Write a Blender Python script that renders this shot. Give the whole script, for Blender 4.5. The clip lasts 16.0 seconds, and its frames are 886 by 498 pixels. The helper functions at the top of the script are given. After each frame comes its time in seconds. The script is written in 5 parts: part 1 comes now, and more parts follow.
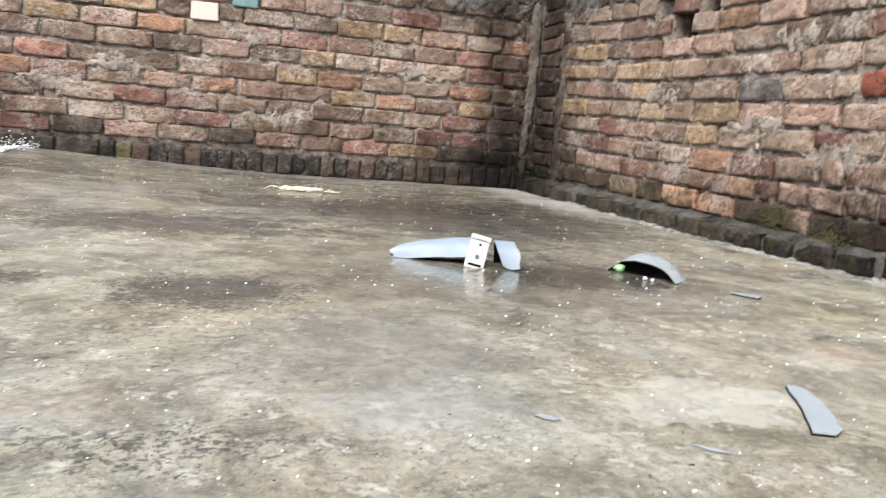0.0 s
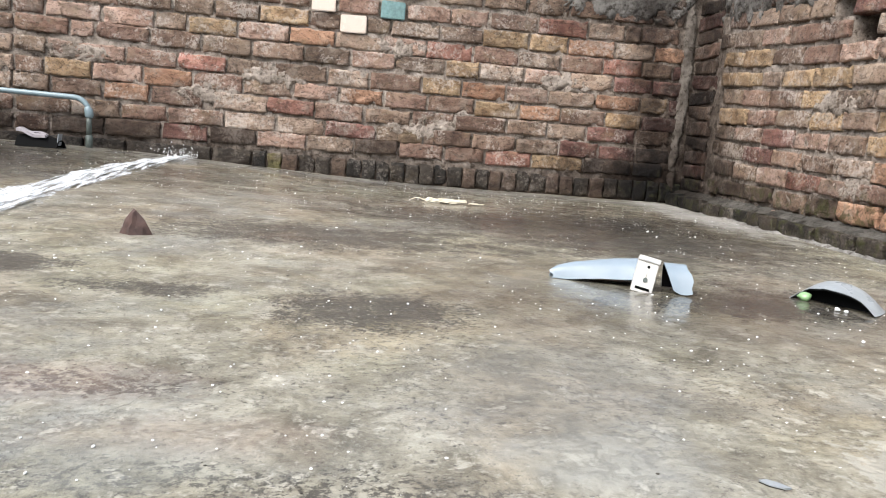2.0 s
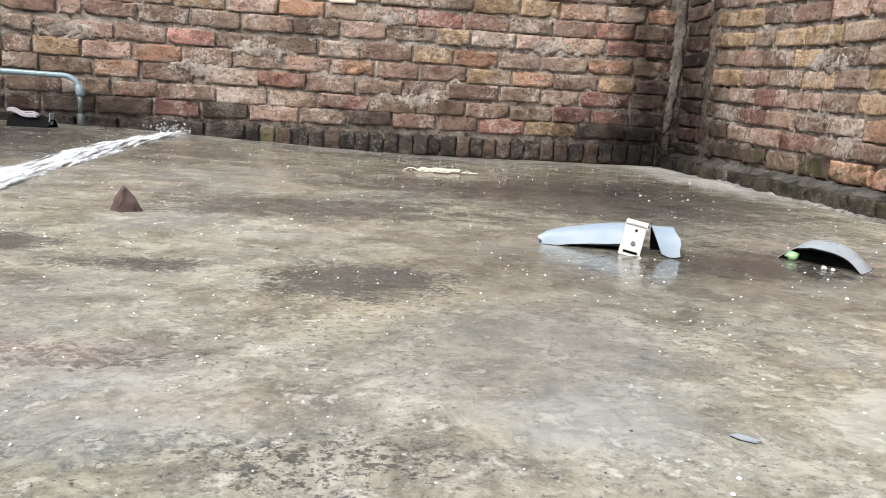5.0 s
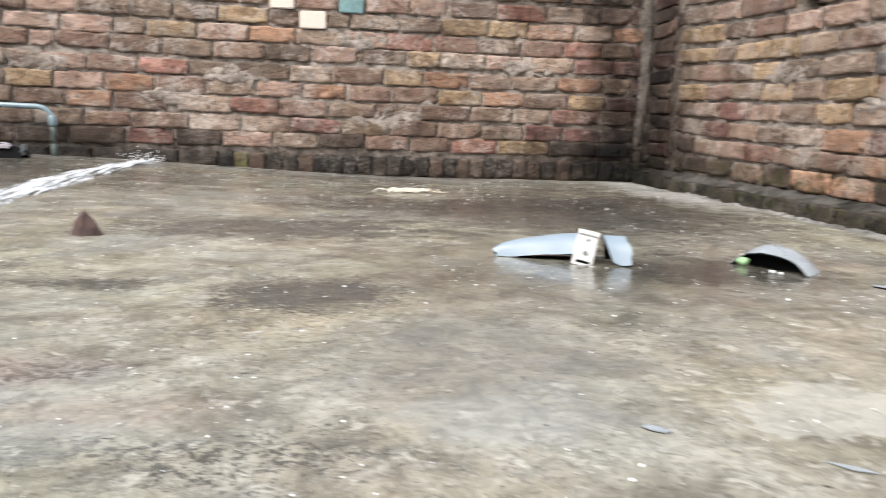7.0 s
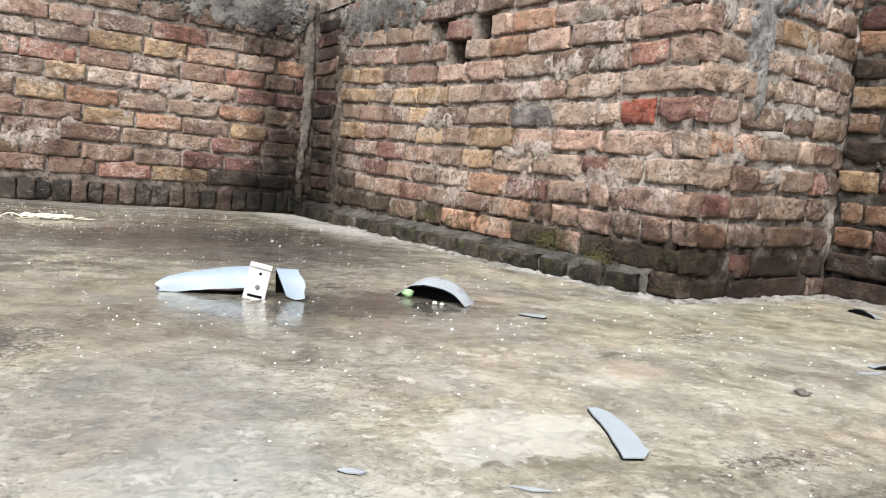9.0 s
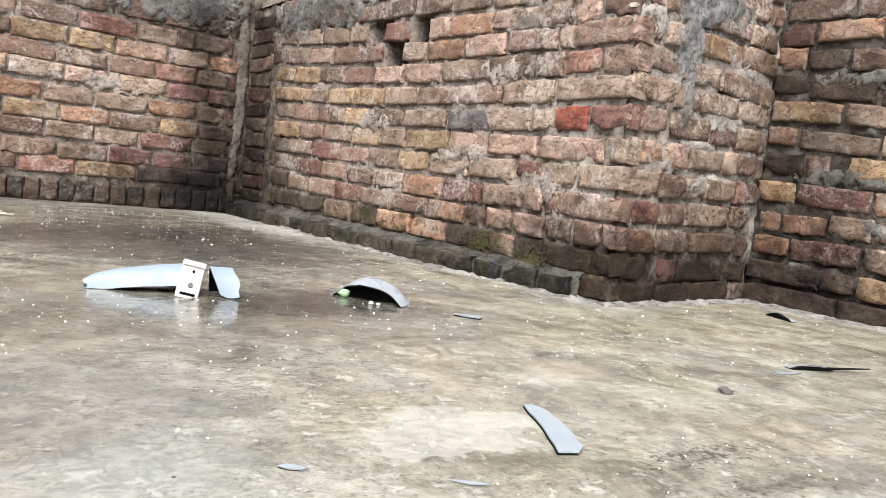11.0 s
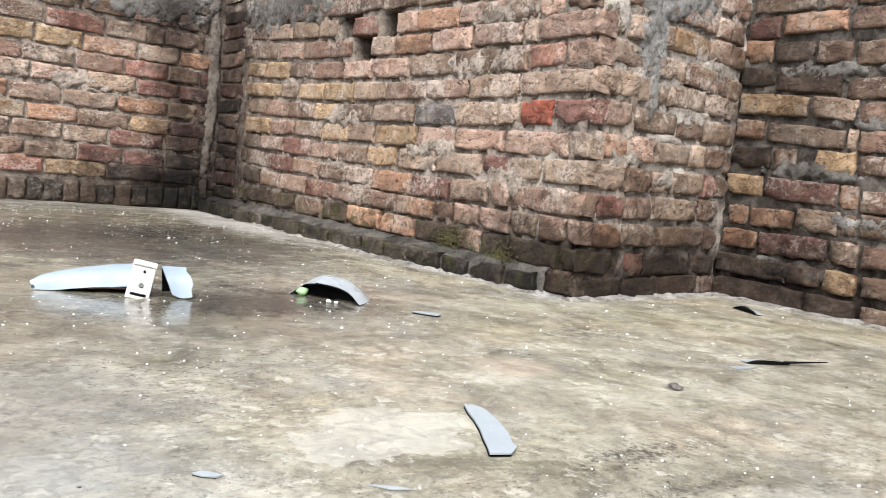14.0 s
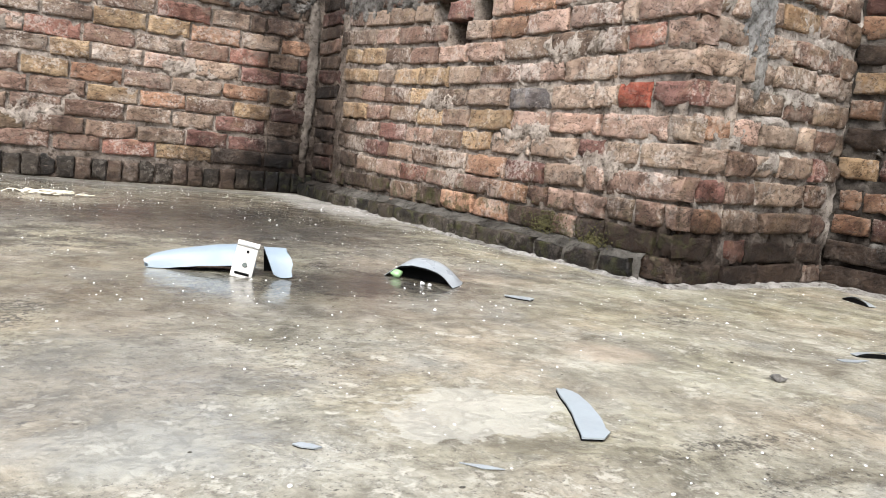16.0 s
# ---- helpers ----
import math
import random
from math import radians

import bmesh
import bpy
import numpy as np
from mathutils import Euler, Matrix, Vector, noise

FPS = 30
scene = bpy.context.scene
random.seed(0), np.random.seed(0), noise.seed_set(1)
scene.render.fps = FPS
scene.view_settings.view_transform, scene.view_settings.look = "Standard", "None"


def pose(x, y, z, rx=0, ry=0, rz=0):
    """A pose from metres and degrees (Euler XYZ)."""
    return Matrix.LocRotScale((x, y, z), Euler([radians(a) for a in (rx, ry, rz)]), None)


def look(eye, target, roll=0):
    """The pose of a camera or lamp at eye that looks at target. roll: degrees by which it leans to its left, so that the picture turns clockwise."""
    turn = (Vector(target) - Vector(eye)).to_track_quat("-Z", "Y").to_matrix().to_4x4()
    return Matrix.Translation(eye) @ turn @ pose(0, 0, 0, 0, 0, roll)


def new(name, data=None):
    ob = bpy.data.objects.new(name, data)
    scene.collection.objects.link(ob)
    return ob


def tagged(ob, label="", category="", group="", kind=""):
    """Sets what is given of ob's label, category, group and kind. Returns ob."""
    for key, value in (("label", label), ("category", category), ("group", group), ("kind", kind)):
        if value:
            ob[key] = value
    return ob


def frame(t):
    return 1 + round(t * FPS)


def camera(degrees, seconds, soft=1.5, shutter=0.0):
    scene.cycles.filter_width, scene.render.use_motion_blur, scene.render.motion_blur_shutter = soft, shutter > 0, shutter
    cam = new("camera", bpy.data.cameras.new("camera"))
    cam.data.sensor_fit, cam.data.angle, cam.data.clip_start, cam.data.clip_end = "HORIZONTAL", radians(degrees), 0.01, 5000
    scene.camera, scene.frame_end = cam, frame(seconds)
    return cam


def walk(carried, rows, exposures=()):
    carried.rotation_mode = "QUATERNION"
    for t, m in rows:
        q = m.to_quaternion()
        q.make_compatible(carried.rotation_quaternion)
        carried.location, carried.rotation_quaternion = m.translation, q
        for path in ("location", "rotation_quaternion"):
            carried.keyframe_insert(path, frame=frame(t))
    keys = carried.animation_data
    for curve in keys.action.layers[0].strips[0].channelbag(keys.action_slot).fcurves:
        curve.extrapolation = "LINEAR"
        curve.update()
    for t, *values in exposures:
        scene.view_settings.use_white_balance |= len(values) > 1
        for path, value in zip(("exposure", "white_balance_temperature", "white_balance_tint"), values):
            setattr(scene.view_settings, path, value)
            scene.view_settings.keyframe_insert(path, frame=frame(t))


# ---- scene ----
cam = camera(59.5, 16.0, soft=0.8, shutter=0.4)
PATH = [
    (0, (0.057, -0.074, 0.326), (0.627, 1.818, 0.02), 4.9),
    (0.5, (0.072, -0.091, 0.321), (0.502, 1.826, -0.051), 2.9),
    (1, (0.045, -0.085, 0.328), (0.382, 1.856, -0.021), 3.9),
    (1.5, (0.013, -0.013, 0.332), (0.242, 1.954, 0.058), 4.7),
    (2, (-0.001, 0.035, 0.328), (0.251, 1.994, 0.018), 4.8),
    (2.5, (-0.017, 0.04, 0.324), (0.093, 2.005, -0.032), 3.9),
    (3, (-0.002, 0.041, 0.326), (0.07, 2.0, -0.066), 3.5),
    (3.5, (-0.001, 0.017, 0.33), (0.104, 1.974, -0.068), 3.8),
    (4, (0.014, 0.005, 0.331), (0.202, 1.959, -0.053), 3.5),
    (4.2, (0.018, 0.003, 0.331), (0.277, 1.949, -0.053), 3.4),
    (6.3, (0.031, 0.058, 0.323), (0.163, 2.016, -0.071), 2.4),
    (6.5, (0.031, 0.058, 0.323), (0.130, 2.018, -0.051), 2.4),
    (7, (0.104, -0.017, 0.315), (0.379, 1.937, -0.01), 1.9),
    (7.5, (0.157, -0.086, 0.311), (0.801, 1.779, -0.021), 1.2),
    (8, (0.172, -0.042, 0.314), (1.143, 1.665, -0.063), 1.8),
    (8.5, (0.116, 0.029, 0.295), (1.209, 1.677, -0.003), 5.1),
    (9, (0.083, 0.038, 0.312), (1.17, 1.706, 0.121), 5.3),
    (9.5, (0.085, 0.038, 0.312), (1.273, 1.639, 0.154), 5.8),
    (12, (0.056, 0.031, 0.303), (1.293, 1.594, 0.135), 6.5),
    (12.5, (0.079, 0.028, 0.307), (1.312, 1.593, 0.137), 6.0),
    (13, (0.116, 0.026, 0.317), (1.377, 1.569, 0.151), 6.6),
    (13.5, (0.127, 0.024, 0.316), (1.422, 1.54, 0.162), 7.1),
    (14, (0.133, 0.007, 0.318), (1.388, 1.554, 0.142), 6.1),
    (14.5, (0.134, 0.003, 0.313), (1.318, 1.599, 0.095), 5.8),
    (15, (0.126, -0.001, 0.317), (1.256, 1.632, 0.079), 6.0),
    (15.5, (0.129, 0.003, 0.317), (1.224, 1.661, 0.085), 6.0),
    (16, (0.128, 0.004, 0.315), (1.191, 1.681, 0.076), 6.1),
]
walk(cam, [(t, look(eye, target, roll)) for t, eye, target, roll in PATH], [(0.0, 1.54), (2.0, 1.48), (4.0, 1.47), (6.5, 1.46), (8.0, 1.60), (9.0, 1.69), (13.5, 1.75), (16.0, 1.69)])

# ---- light ----
world = bpy.data.worlds.new("overcast_sky")
scene.world = world
world.use_nodes = True
wn, wl = world.node_tree.nodes, world.node_tree.links
sky = wn.new("ShaderNodeTexSky")
sky.sky_type, sky.sun_disc = "NISHITA", False
sky.sun_elevation, sky.sun_rotation = radians(50), radians(225)
grey = wn.new("ShaderNodeHueSaturation")
grey.inputs["Saturation"].default_value = 0.42
wl.new(sky.outputs["Color"], grey.inputs["Color"])
wl.new(grey.outputs["Color"], wn["Background"].inputs["Color"])
wn["Background"].inputs["Strength"].default_value = 0.15
sun_data = bpy.data.lights.new("sun", "SUN")
sun_data.energy, sun_data.angle, sun_data.color = 2.0, radians(34), (1.0, 0.98, 0.95)
sun = new("sun", sun_data)
sun.matrix_world = look((-2.5, -1.8, 4.8), (0.4, 1.0, 0.0))


# ---- materials ----
class Nodes:
    """A small wrapper to write node trees in few lines."""

    def __init__(self, name, rough=0.8, metal=0.0, spec=0.5):
        self.mat = bpy.data.materials.new(name)
        self.mat.use_nodes = True
        self.t = self.mat.node_tree
        self.out = self.t.nodes["Principled BSDF"]
        self.out.inputs["Roughness"].default_value = rough
        self.out.inputs["Metallic"].default_value = metal
        self.out.inputs["Specular IOR Level"].default_value = spec
        self.geo = self.t.nodes.new("ShaderNodeNewGeometry")

    def put(self, node, key, value):
        if isinstance(value, bpy.types.NodeSocket):
            self.t.links.new(value, node.inputs[key])
        else:
            node.inputs[key].default_value = value

    def random(self):
        return self.t.nodes.new("ShaderNodeObjectInfo").outputs["Random"]

    def island(self):
        return self.geo.outputs["Random Per Island"]

    def place(self, scale=(1, 1, 1), shift=None):
        n = self.t.nodes.new("ShaderNodeMapping")
        self.put(n, "Vector", self.geo.outputs["Position"])
        n.inputs["Scale"].default_value = scale
        if shift is not None:
            c = self.t.nodes.new("ShaderNodeCombineXYZ")
            for key in "XYZ":
                self.put(c, key, self.math("MULTIPLY", shift, 37.0))
            self.put(n, "Location", c.outputs["Vector"])
        return n.outputs["Vector"]

    def noise(self, scale, detail=4.0, rough=0.6, at=None, distort=0.0):
        n = self.t.nodes.new("ShaderNodeTexNoise")
        self.put(n, "Vector", at if at is not None else self.geo.outputs["Position"])
        n.inputs["Scale"].default_value, n.inputs["Detail"].default_value = scale, detail
        n.inputs["Roughness"].default_value, n.inputs["Distortion"].default_value = rough, distort
        return n.outputs["Fac"]

    def ramp(self, fac, stops, how="LINEAR"):
        n = self.t.nodes.new("ShaderNodeValToRGB")
        n.color_ramp.interpolation = how
        el = n.color_ramp.elements
        while len(el) < len(stops):
            el.new(0.5)
        for e, (p, c) in zip(el, stops):
            e.position, e.color = p, (*(c if isinstance(c, tuple) else (c, c, c)), 1)
        self.put(n, "Fac", fac)
        return n.outputs["Color"]

    def math(self, op, a, b=0.0):
        n = self.t.nodes.new("ShaderNodeMath")
        n.operation = op
        self.put(n, 0, a), self.put(n, 1, b)
        return n.outputs["Value"]

    def mix(self, fac, a, b, how="MIX"):
        n = self.t.nodes.new("ShaderNodeMix")
        n.data_type, n.blend_type = "RGBA", how
        for key, v in ((0, fac), (6, a), (7, b)):
            self.put(n, key, (*v, 1) if isinstance(v, tuple) else v)
        return n.outputs[2]

    def spot(self, centre, size, blur=0.35, wobble=0.35, scale=9.0):
        """A soft, ragged patch round a place: 1 inside, 0 outside."""
        n = self.t.nodes.new("ShaderNodeMapping")
        self.put(n, "Vector", self.geo.outputs["Position"])
        n.inputs["Scale"].default_value = tuple(1.0 / v for v in size)
        n.inputs["Location"].default_value = tuple(-c / v for c, v in zip(centre, size))
        d = self.t.nodes.new("ShaderNodeVectorMath")
        d.operation = "LENGTH"
        self.put(d, 0, n.outputs["Vector"])
        w = self.math("MULTIPLY", self.math("SUBTRACT", self.noise(scale, 5.0, 0.65), 0.5), 2.0 * wobble * 2.0)
        r = self.t.nodes.new("ShaderNodeMapRange")
        self.put(r, "Value", self.math("ADD", d.outputs["Value"], w))
        r.inputs["From Min"].default_value, r.inputs["From Max"].default_value = 1.0 - blur, 1.0 + blur
        r.inputs["To Min"].default_value, r.inputs["To Max"].default_value = 1.0, 0.0
        return r.outputs["Result"]

    def bump(self, height, strength=0.5, distance=0.004):
        n = self.t.nodes.new("ShaderNodeBump")
        n.inputs["Strength"].default_value, n.inputs["Distance"].default_value = strength, distance
        self.put(n, "Height", height)
        self.put(self.out, "Normal", n.outputs["Normal"])

    def done(self, colour=None, rough=None):
        if colour is not None:
            self.put(self.out, "Base Color", (*colour, 1) if isinstance(colour, tuple) else colour)
        if rough is not None:
            self.put(self.out, "Roughness", rough)
        return self.mat


# dark places on the walls; the last entry paints shade inside the open brick holes
STAINS_AND_HOLE_SHADE = (((1.62, 4.33, 0.55), (0.11, 0.2, 0.95), 0.72), ((1.78, 4.33, 0.25), (0.16, 0.2, 0.55), 0.8), ((1.87, 4.18, 0.45), (0.10, 0.28, 0.95), 0.7), ((2.72, 1.42, 0.75), (0.12, 0.26, 0.6), 0.5), ((1.88, 3.95, 0.3), (0.15, 0.28, 0.5), 0.45),
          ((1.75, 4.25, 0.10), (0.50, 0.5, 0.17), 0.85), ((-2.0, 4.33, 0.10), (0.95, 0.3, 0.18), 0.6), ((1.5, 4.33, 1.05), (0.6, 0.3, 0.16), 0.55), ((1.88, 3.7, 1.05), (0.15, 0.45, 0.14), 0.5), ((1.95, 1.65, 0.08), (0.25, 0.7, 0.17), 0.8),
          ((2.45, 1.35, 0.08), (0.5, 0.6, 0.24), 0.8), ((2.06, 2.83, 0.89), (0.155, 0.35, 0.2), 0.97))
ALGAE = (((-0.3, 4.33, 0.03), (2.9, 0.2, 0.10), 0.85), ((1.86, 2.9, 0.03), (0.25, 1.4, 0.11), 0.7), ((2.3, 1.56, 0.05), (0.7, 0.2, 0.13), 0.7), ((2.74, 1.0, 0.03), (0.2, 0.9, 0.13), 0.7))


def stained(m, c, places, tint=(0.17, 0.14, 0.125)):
    """Darkens places by damp, soot and, in the holes, painted shade: the surface keeps its grain under them."""
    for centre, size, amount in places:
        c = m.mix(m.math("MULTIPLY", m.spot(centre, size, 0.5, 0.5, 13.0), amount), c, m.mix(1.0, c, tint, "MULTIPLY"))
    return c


def brick_material(name, stops, bloom=0.35, damp=0.0, fleck=0.45, island=False):
    m = Nodes(name, 0.85, spec=0.2)
    wash = 1.0 if max(stops[0][1]) > 0.1 else 0.35
    if wash == 1.0:
        stops = [(k, tuple(0.78 * (0.99 * v + 0.01 * w) for v, w in zip(rgb, (0.235, 0.19, 0.145)))) for k, rgb in stops]
    pick = m.island() if island else m.random()
    at = m.place((1, 1, 1.5), pick)
    bed = m.place((0.9, 0.9, 1.45), pick)
    base = m.ramp(pick, stops)
    # each brick fired differently; burnt and pale zones within one brick
    fired = m.ramp(m.math("FRACT", m.math("MULTIPLY", pick, 17.3)), [(0.0, 0.62), (0.55, 1.0), (1.0, 1.28)])
    base = m.mix(1.0, base, fired, "MULTIPLY")
    c = m.mix(m.ramp(m.noise(8, 4, 0.6, at), [(0.36, 0.8), (0.52, 0.0)]), base, m.mix(1.0, base, (0.50, 0.45, 0.43), "MULTIPLY"))
    c = m.mix(m.ramp(m.noise(12, 5, 0.65, at), [(0.52, 0.0), (0.68, 0.8 * fleck)]), c, tuple(min(1.5 * v + 0.03 * wash, 1.0) for v in stops[-1][1]))
    # scales broken off the face show the core of the brick
    scale = m.ramp(m.noise(13, 8, 0.66, bed, 0.6), [(0.49, 0.0), (0.515, 1.0)])
    c = m.mix(m.math("MULTIPLY", scale, 0.42), c, m.mix(1.0, c, (0.66, 0.56, 0.50), "MULTIPLY"))
    lip = m.math("ABSOLUTE", m.math("SUBTRACT", m.noise(13, 8, 0.66, bed, 0.6), 0.503))
    c = m.mix(m.math("MULTIPLY", m.ramp(lip, [(0.0, 1.0), (0.012, 0.0)]), 0.6), c, (0.03, 0.023, 0.019))
    # pits and grit
    pit = m.noise(55, 5, 0.72, at)
    c = m.mix(m.ramp(pit, [(0.34, 0.85), (0.42, 0.0)]), c, (0.032, 0.025, 0.02))
    c = m.mix(m.ramp(pit, [(0.60, 0.0), (0.68, 0.4 * wash)]), c, (0.34, 0.27, 0.21))
    c = m.mix(m.ramp(m.noise(120, 4, 0.75, at), [(0.36, 0.6), (0.45, 0.0)]), c, m.mix(1.0, c, (0.28, 0.25, 0.22), "MULTIPLY"))
    # wandering cracks
    crack = m.math("ABSOLUTE", m.math("SUBTRACT", m.noise(11, 5, 0.62, bed, 0.8), 0.5))
    c = m.mix(m.math("MULTIPLY", m.ramp(crack, [(0.0, 1.0), (0.009, 0.0)]), m.ramp(m.noise(6, 3, 0.5, at), [(0.45, 0.0), (0.52, 0.95)])), c, (0.02, 0.016, 0.013))
    # ochre dust, washed-down mortar, lime bloom, soot
    c = m.mix(m.ramp(m.noise(7.5, 5, 0.65, at), [(0.54, 0.0), (0.70, 0.35 * wash)]), c, (0.25, 0.185, 0.105))
    c = m.mix(m.ramp(m.noise(8.5, 7, 0.74), [(0.53, 0.0), (0.63, 0.5 * wash)]), c, (0.25, 0.205, 0.165))
    lime = m.math("MULTIPLY", m.noise(5.5, 4, 0.6), m.noise(60, 5, 0.78))
    c = m.mix(m.ramp(lime, [(0.28, 0.0), (0.33, (bloom + 0.15) * wash)]), c, (0.47, 0.41, 0.355))
    c = m.mix(m.ramp(m.noise(2.6, 7, 0.72), [(0.52, 0.0), (0.66, 0.45 + damp)]), c, m.mix(1.0, c, (0.30, 0.28, 0.26), "MULTIPLY"))
    c = stained(m, c, STAINS_AND_HOLE_SHADE)
    c = m.mix(m.math("MULTIPLY", m.ramp(m.noise(21, 6, 0.7), [(0.50, 0.0), (0.60, 0.75)]), m.spot((1.9, 2.9, 0.09), (0.4, 1.35, 0.12), 0.5, 0.5, 9.0)), c, (0.045, 0.046, 0.014))
    relief = m.math("ADD", m.math("MULTIPLY", m.noise(20, 6, 0.6, bed), 0.8), m.math("MULTIPLY", scale, -0.22))
    relief = m.math("ADD", relief, m.math("MULTIPLY", m.ramp(pit, [(0.34, 0.0), (0.50, 1.0)]), 0.16))
    relief = m.math("ADD", relief, m.math("MULTIPLY", m.ramp(crack, [(0.0, 0.0), (0.016, 1.0)]), 0.12))
    m.bump(relief, 1.0, 0.012)
    return m.done(c, m.ramp(m.noise(7, 3), [(0.3, 0.5), (0.7, 0.9)]))


BRICKS = [(0.0, (0.255, 0.165, 0.122)), (0.25, (0.295, 0.185, 0.14)), (0.5, (0.235, 0.165, 0.12)), (0.75, (0.275, 0.20, 0.145)), (1.0, (0.305, 0.205, 0.15))]


def pair(name, a, c, bloom=0.3, damp=-0.1, fleck=0.6):
    return brick_material(name, [(0.0, a), (1.0, c)], bloom, damp, fleck)


brick_mat = brick_material("weathered_brown_brick", BRICKS)
brick_far_mat = brick_material("weathered_brick_joined", BRICKS, island=True)
brick_dark_mat = pair("algae_black_brick", (0.013, 0.012, 0.010), (0.058, 0.047, 0.036), 0.3, 0.1, 0.7)
brick_mossy_mat = pair("mossy_ochre_brick", (0.12, 0.115, 0.05), (0.15, 0.14, 0.06), 0.2, 0.0, 0.5)
brick_maroon_mat = pair("maroon_brick", (0.235, 0.122, 0.10), (0.265, 0.135, 0.108), 0.3)
SPECIAL = {"n": brick_mat, "d": pair("damp_brown_brick", (0.066, 0.046, 0.034), (0.10, 0.07, 0.051), 0.2, 0.1, 0.5), "m": brick_maroon_mat, "r": pair("red_brick", (0.325, 0.165, 0.125), (0.37, 0.18, 0.132)),
           "R": pair("fresh_red_brick", (0.50, 0.125, 0.075), (0.54, 0.15, 0.09), -0.1, -0.45, 0.3), "y": pair("ochre_brick", (0.41, 0.285, 0.17), (0.50, 0.345, 0.20), 0.3, -0.3),
           "o": pair("orange_brick", (0.42, 0.25, 0.16), (0.48, 0.275, 0.175), 0.3, -0.3), "p": pair("pinkish_brick", (0.415, 0.285, 0.222), (0.48, 0.325, 0.25), 0.4),
           "g": pair("grey_tan_brick", (0.39, 0.29, 0.222), (0.45, 0.335, 0.25), 0.4), "S": pair("salmon_brick", (0.46, 0.205, 0.155), (0.50, 0.25, 0.195), 0.6, -0.4, 0.8), "b": pair("blue_grey_brick", (0.21, 0.19, 0.18), (0.235, 0.21, 0.20), 0.3)}


def mortar_material(name, light, dark, algae=True, stain_shade=1.0):
    m = Nodes(name, 0.95, spec=0.1)
    c = m.mix(m.ramp(m.noise(9, 6, 0.7), [(0.38, 0.0), (0.62, 1.0)]), light, dark)
    sand = m.noise(90, 5, 0.75)
    c = m.mix(m.ramp(sand, [(0.55, 0.0), (0.64, 0.65)]), c, (0.085, 0.068, 0.055))
    c = m.mix(m.ramp(sand, [(0.32, 0.55), (0.41, 0.0)]), c, tuple(min(1.35 * v, 0.7) for v in light))
    c = m.mix(m.ramp(m.noise(30, 6, 0.7), [(0.55, 0.0), (0.62, 0.8)]), c, m.mix(1.0, c, (0.3, 0.27, 0.24), "MULTIPLY"))
    c = m.mix(m.ramp(m.noise(2.3, 6, 0.7), [(0.50, 0.0), (0.66, 0.6)]), c, m.mix(1.0, c, (0.32, 0.29, 0.26), "MULTIPLY"))
    c = stained(m, c, STAINS_AND_HOLE_SHADE + ALGAE if algae else [(a, b, k * stain_shade) for a, b, k in STAINS_AND_HOLE_SHADE[5:6] + STAINS_AND_HOLE_SHADE[-1:]])
    m.bump(m.math("ADD", m.noise(36, 7, 0.75), m.math("MULTIPLY", sand, 0.35)), 1.0, 0.016)
    return m.done(c)


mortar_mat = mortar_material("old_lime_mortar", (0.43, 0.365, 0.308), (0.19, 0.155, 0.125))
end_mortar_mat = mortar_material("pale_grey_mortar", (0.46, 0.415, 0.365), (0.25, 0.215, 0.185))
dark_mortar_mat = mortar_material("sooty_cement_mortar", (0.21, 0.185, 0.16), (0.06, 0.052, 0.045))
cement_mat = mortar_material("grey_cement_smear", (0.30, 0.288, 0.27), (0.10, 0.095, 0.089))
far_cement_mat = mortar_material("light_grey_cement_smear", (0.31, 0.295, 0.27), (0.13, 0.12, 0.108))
capping_mat = mortar_material("damp_cement_capping", (0.125, 0.115, 0.10), (0.034, 0.031, 0.026), False)
lime_mat = mortar_material("white_lime_bloom", (0.36, 0.342, 0.315), (0.15, 0.14, 0.125), False)
pale_cement_mat = mortar_material("pale_cement_strip", (0.165, 0.142, 0.12), (0.075, 0.062, 0.052), False, 1.0)


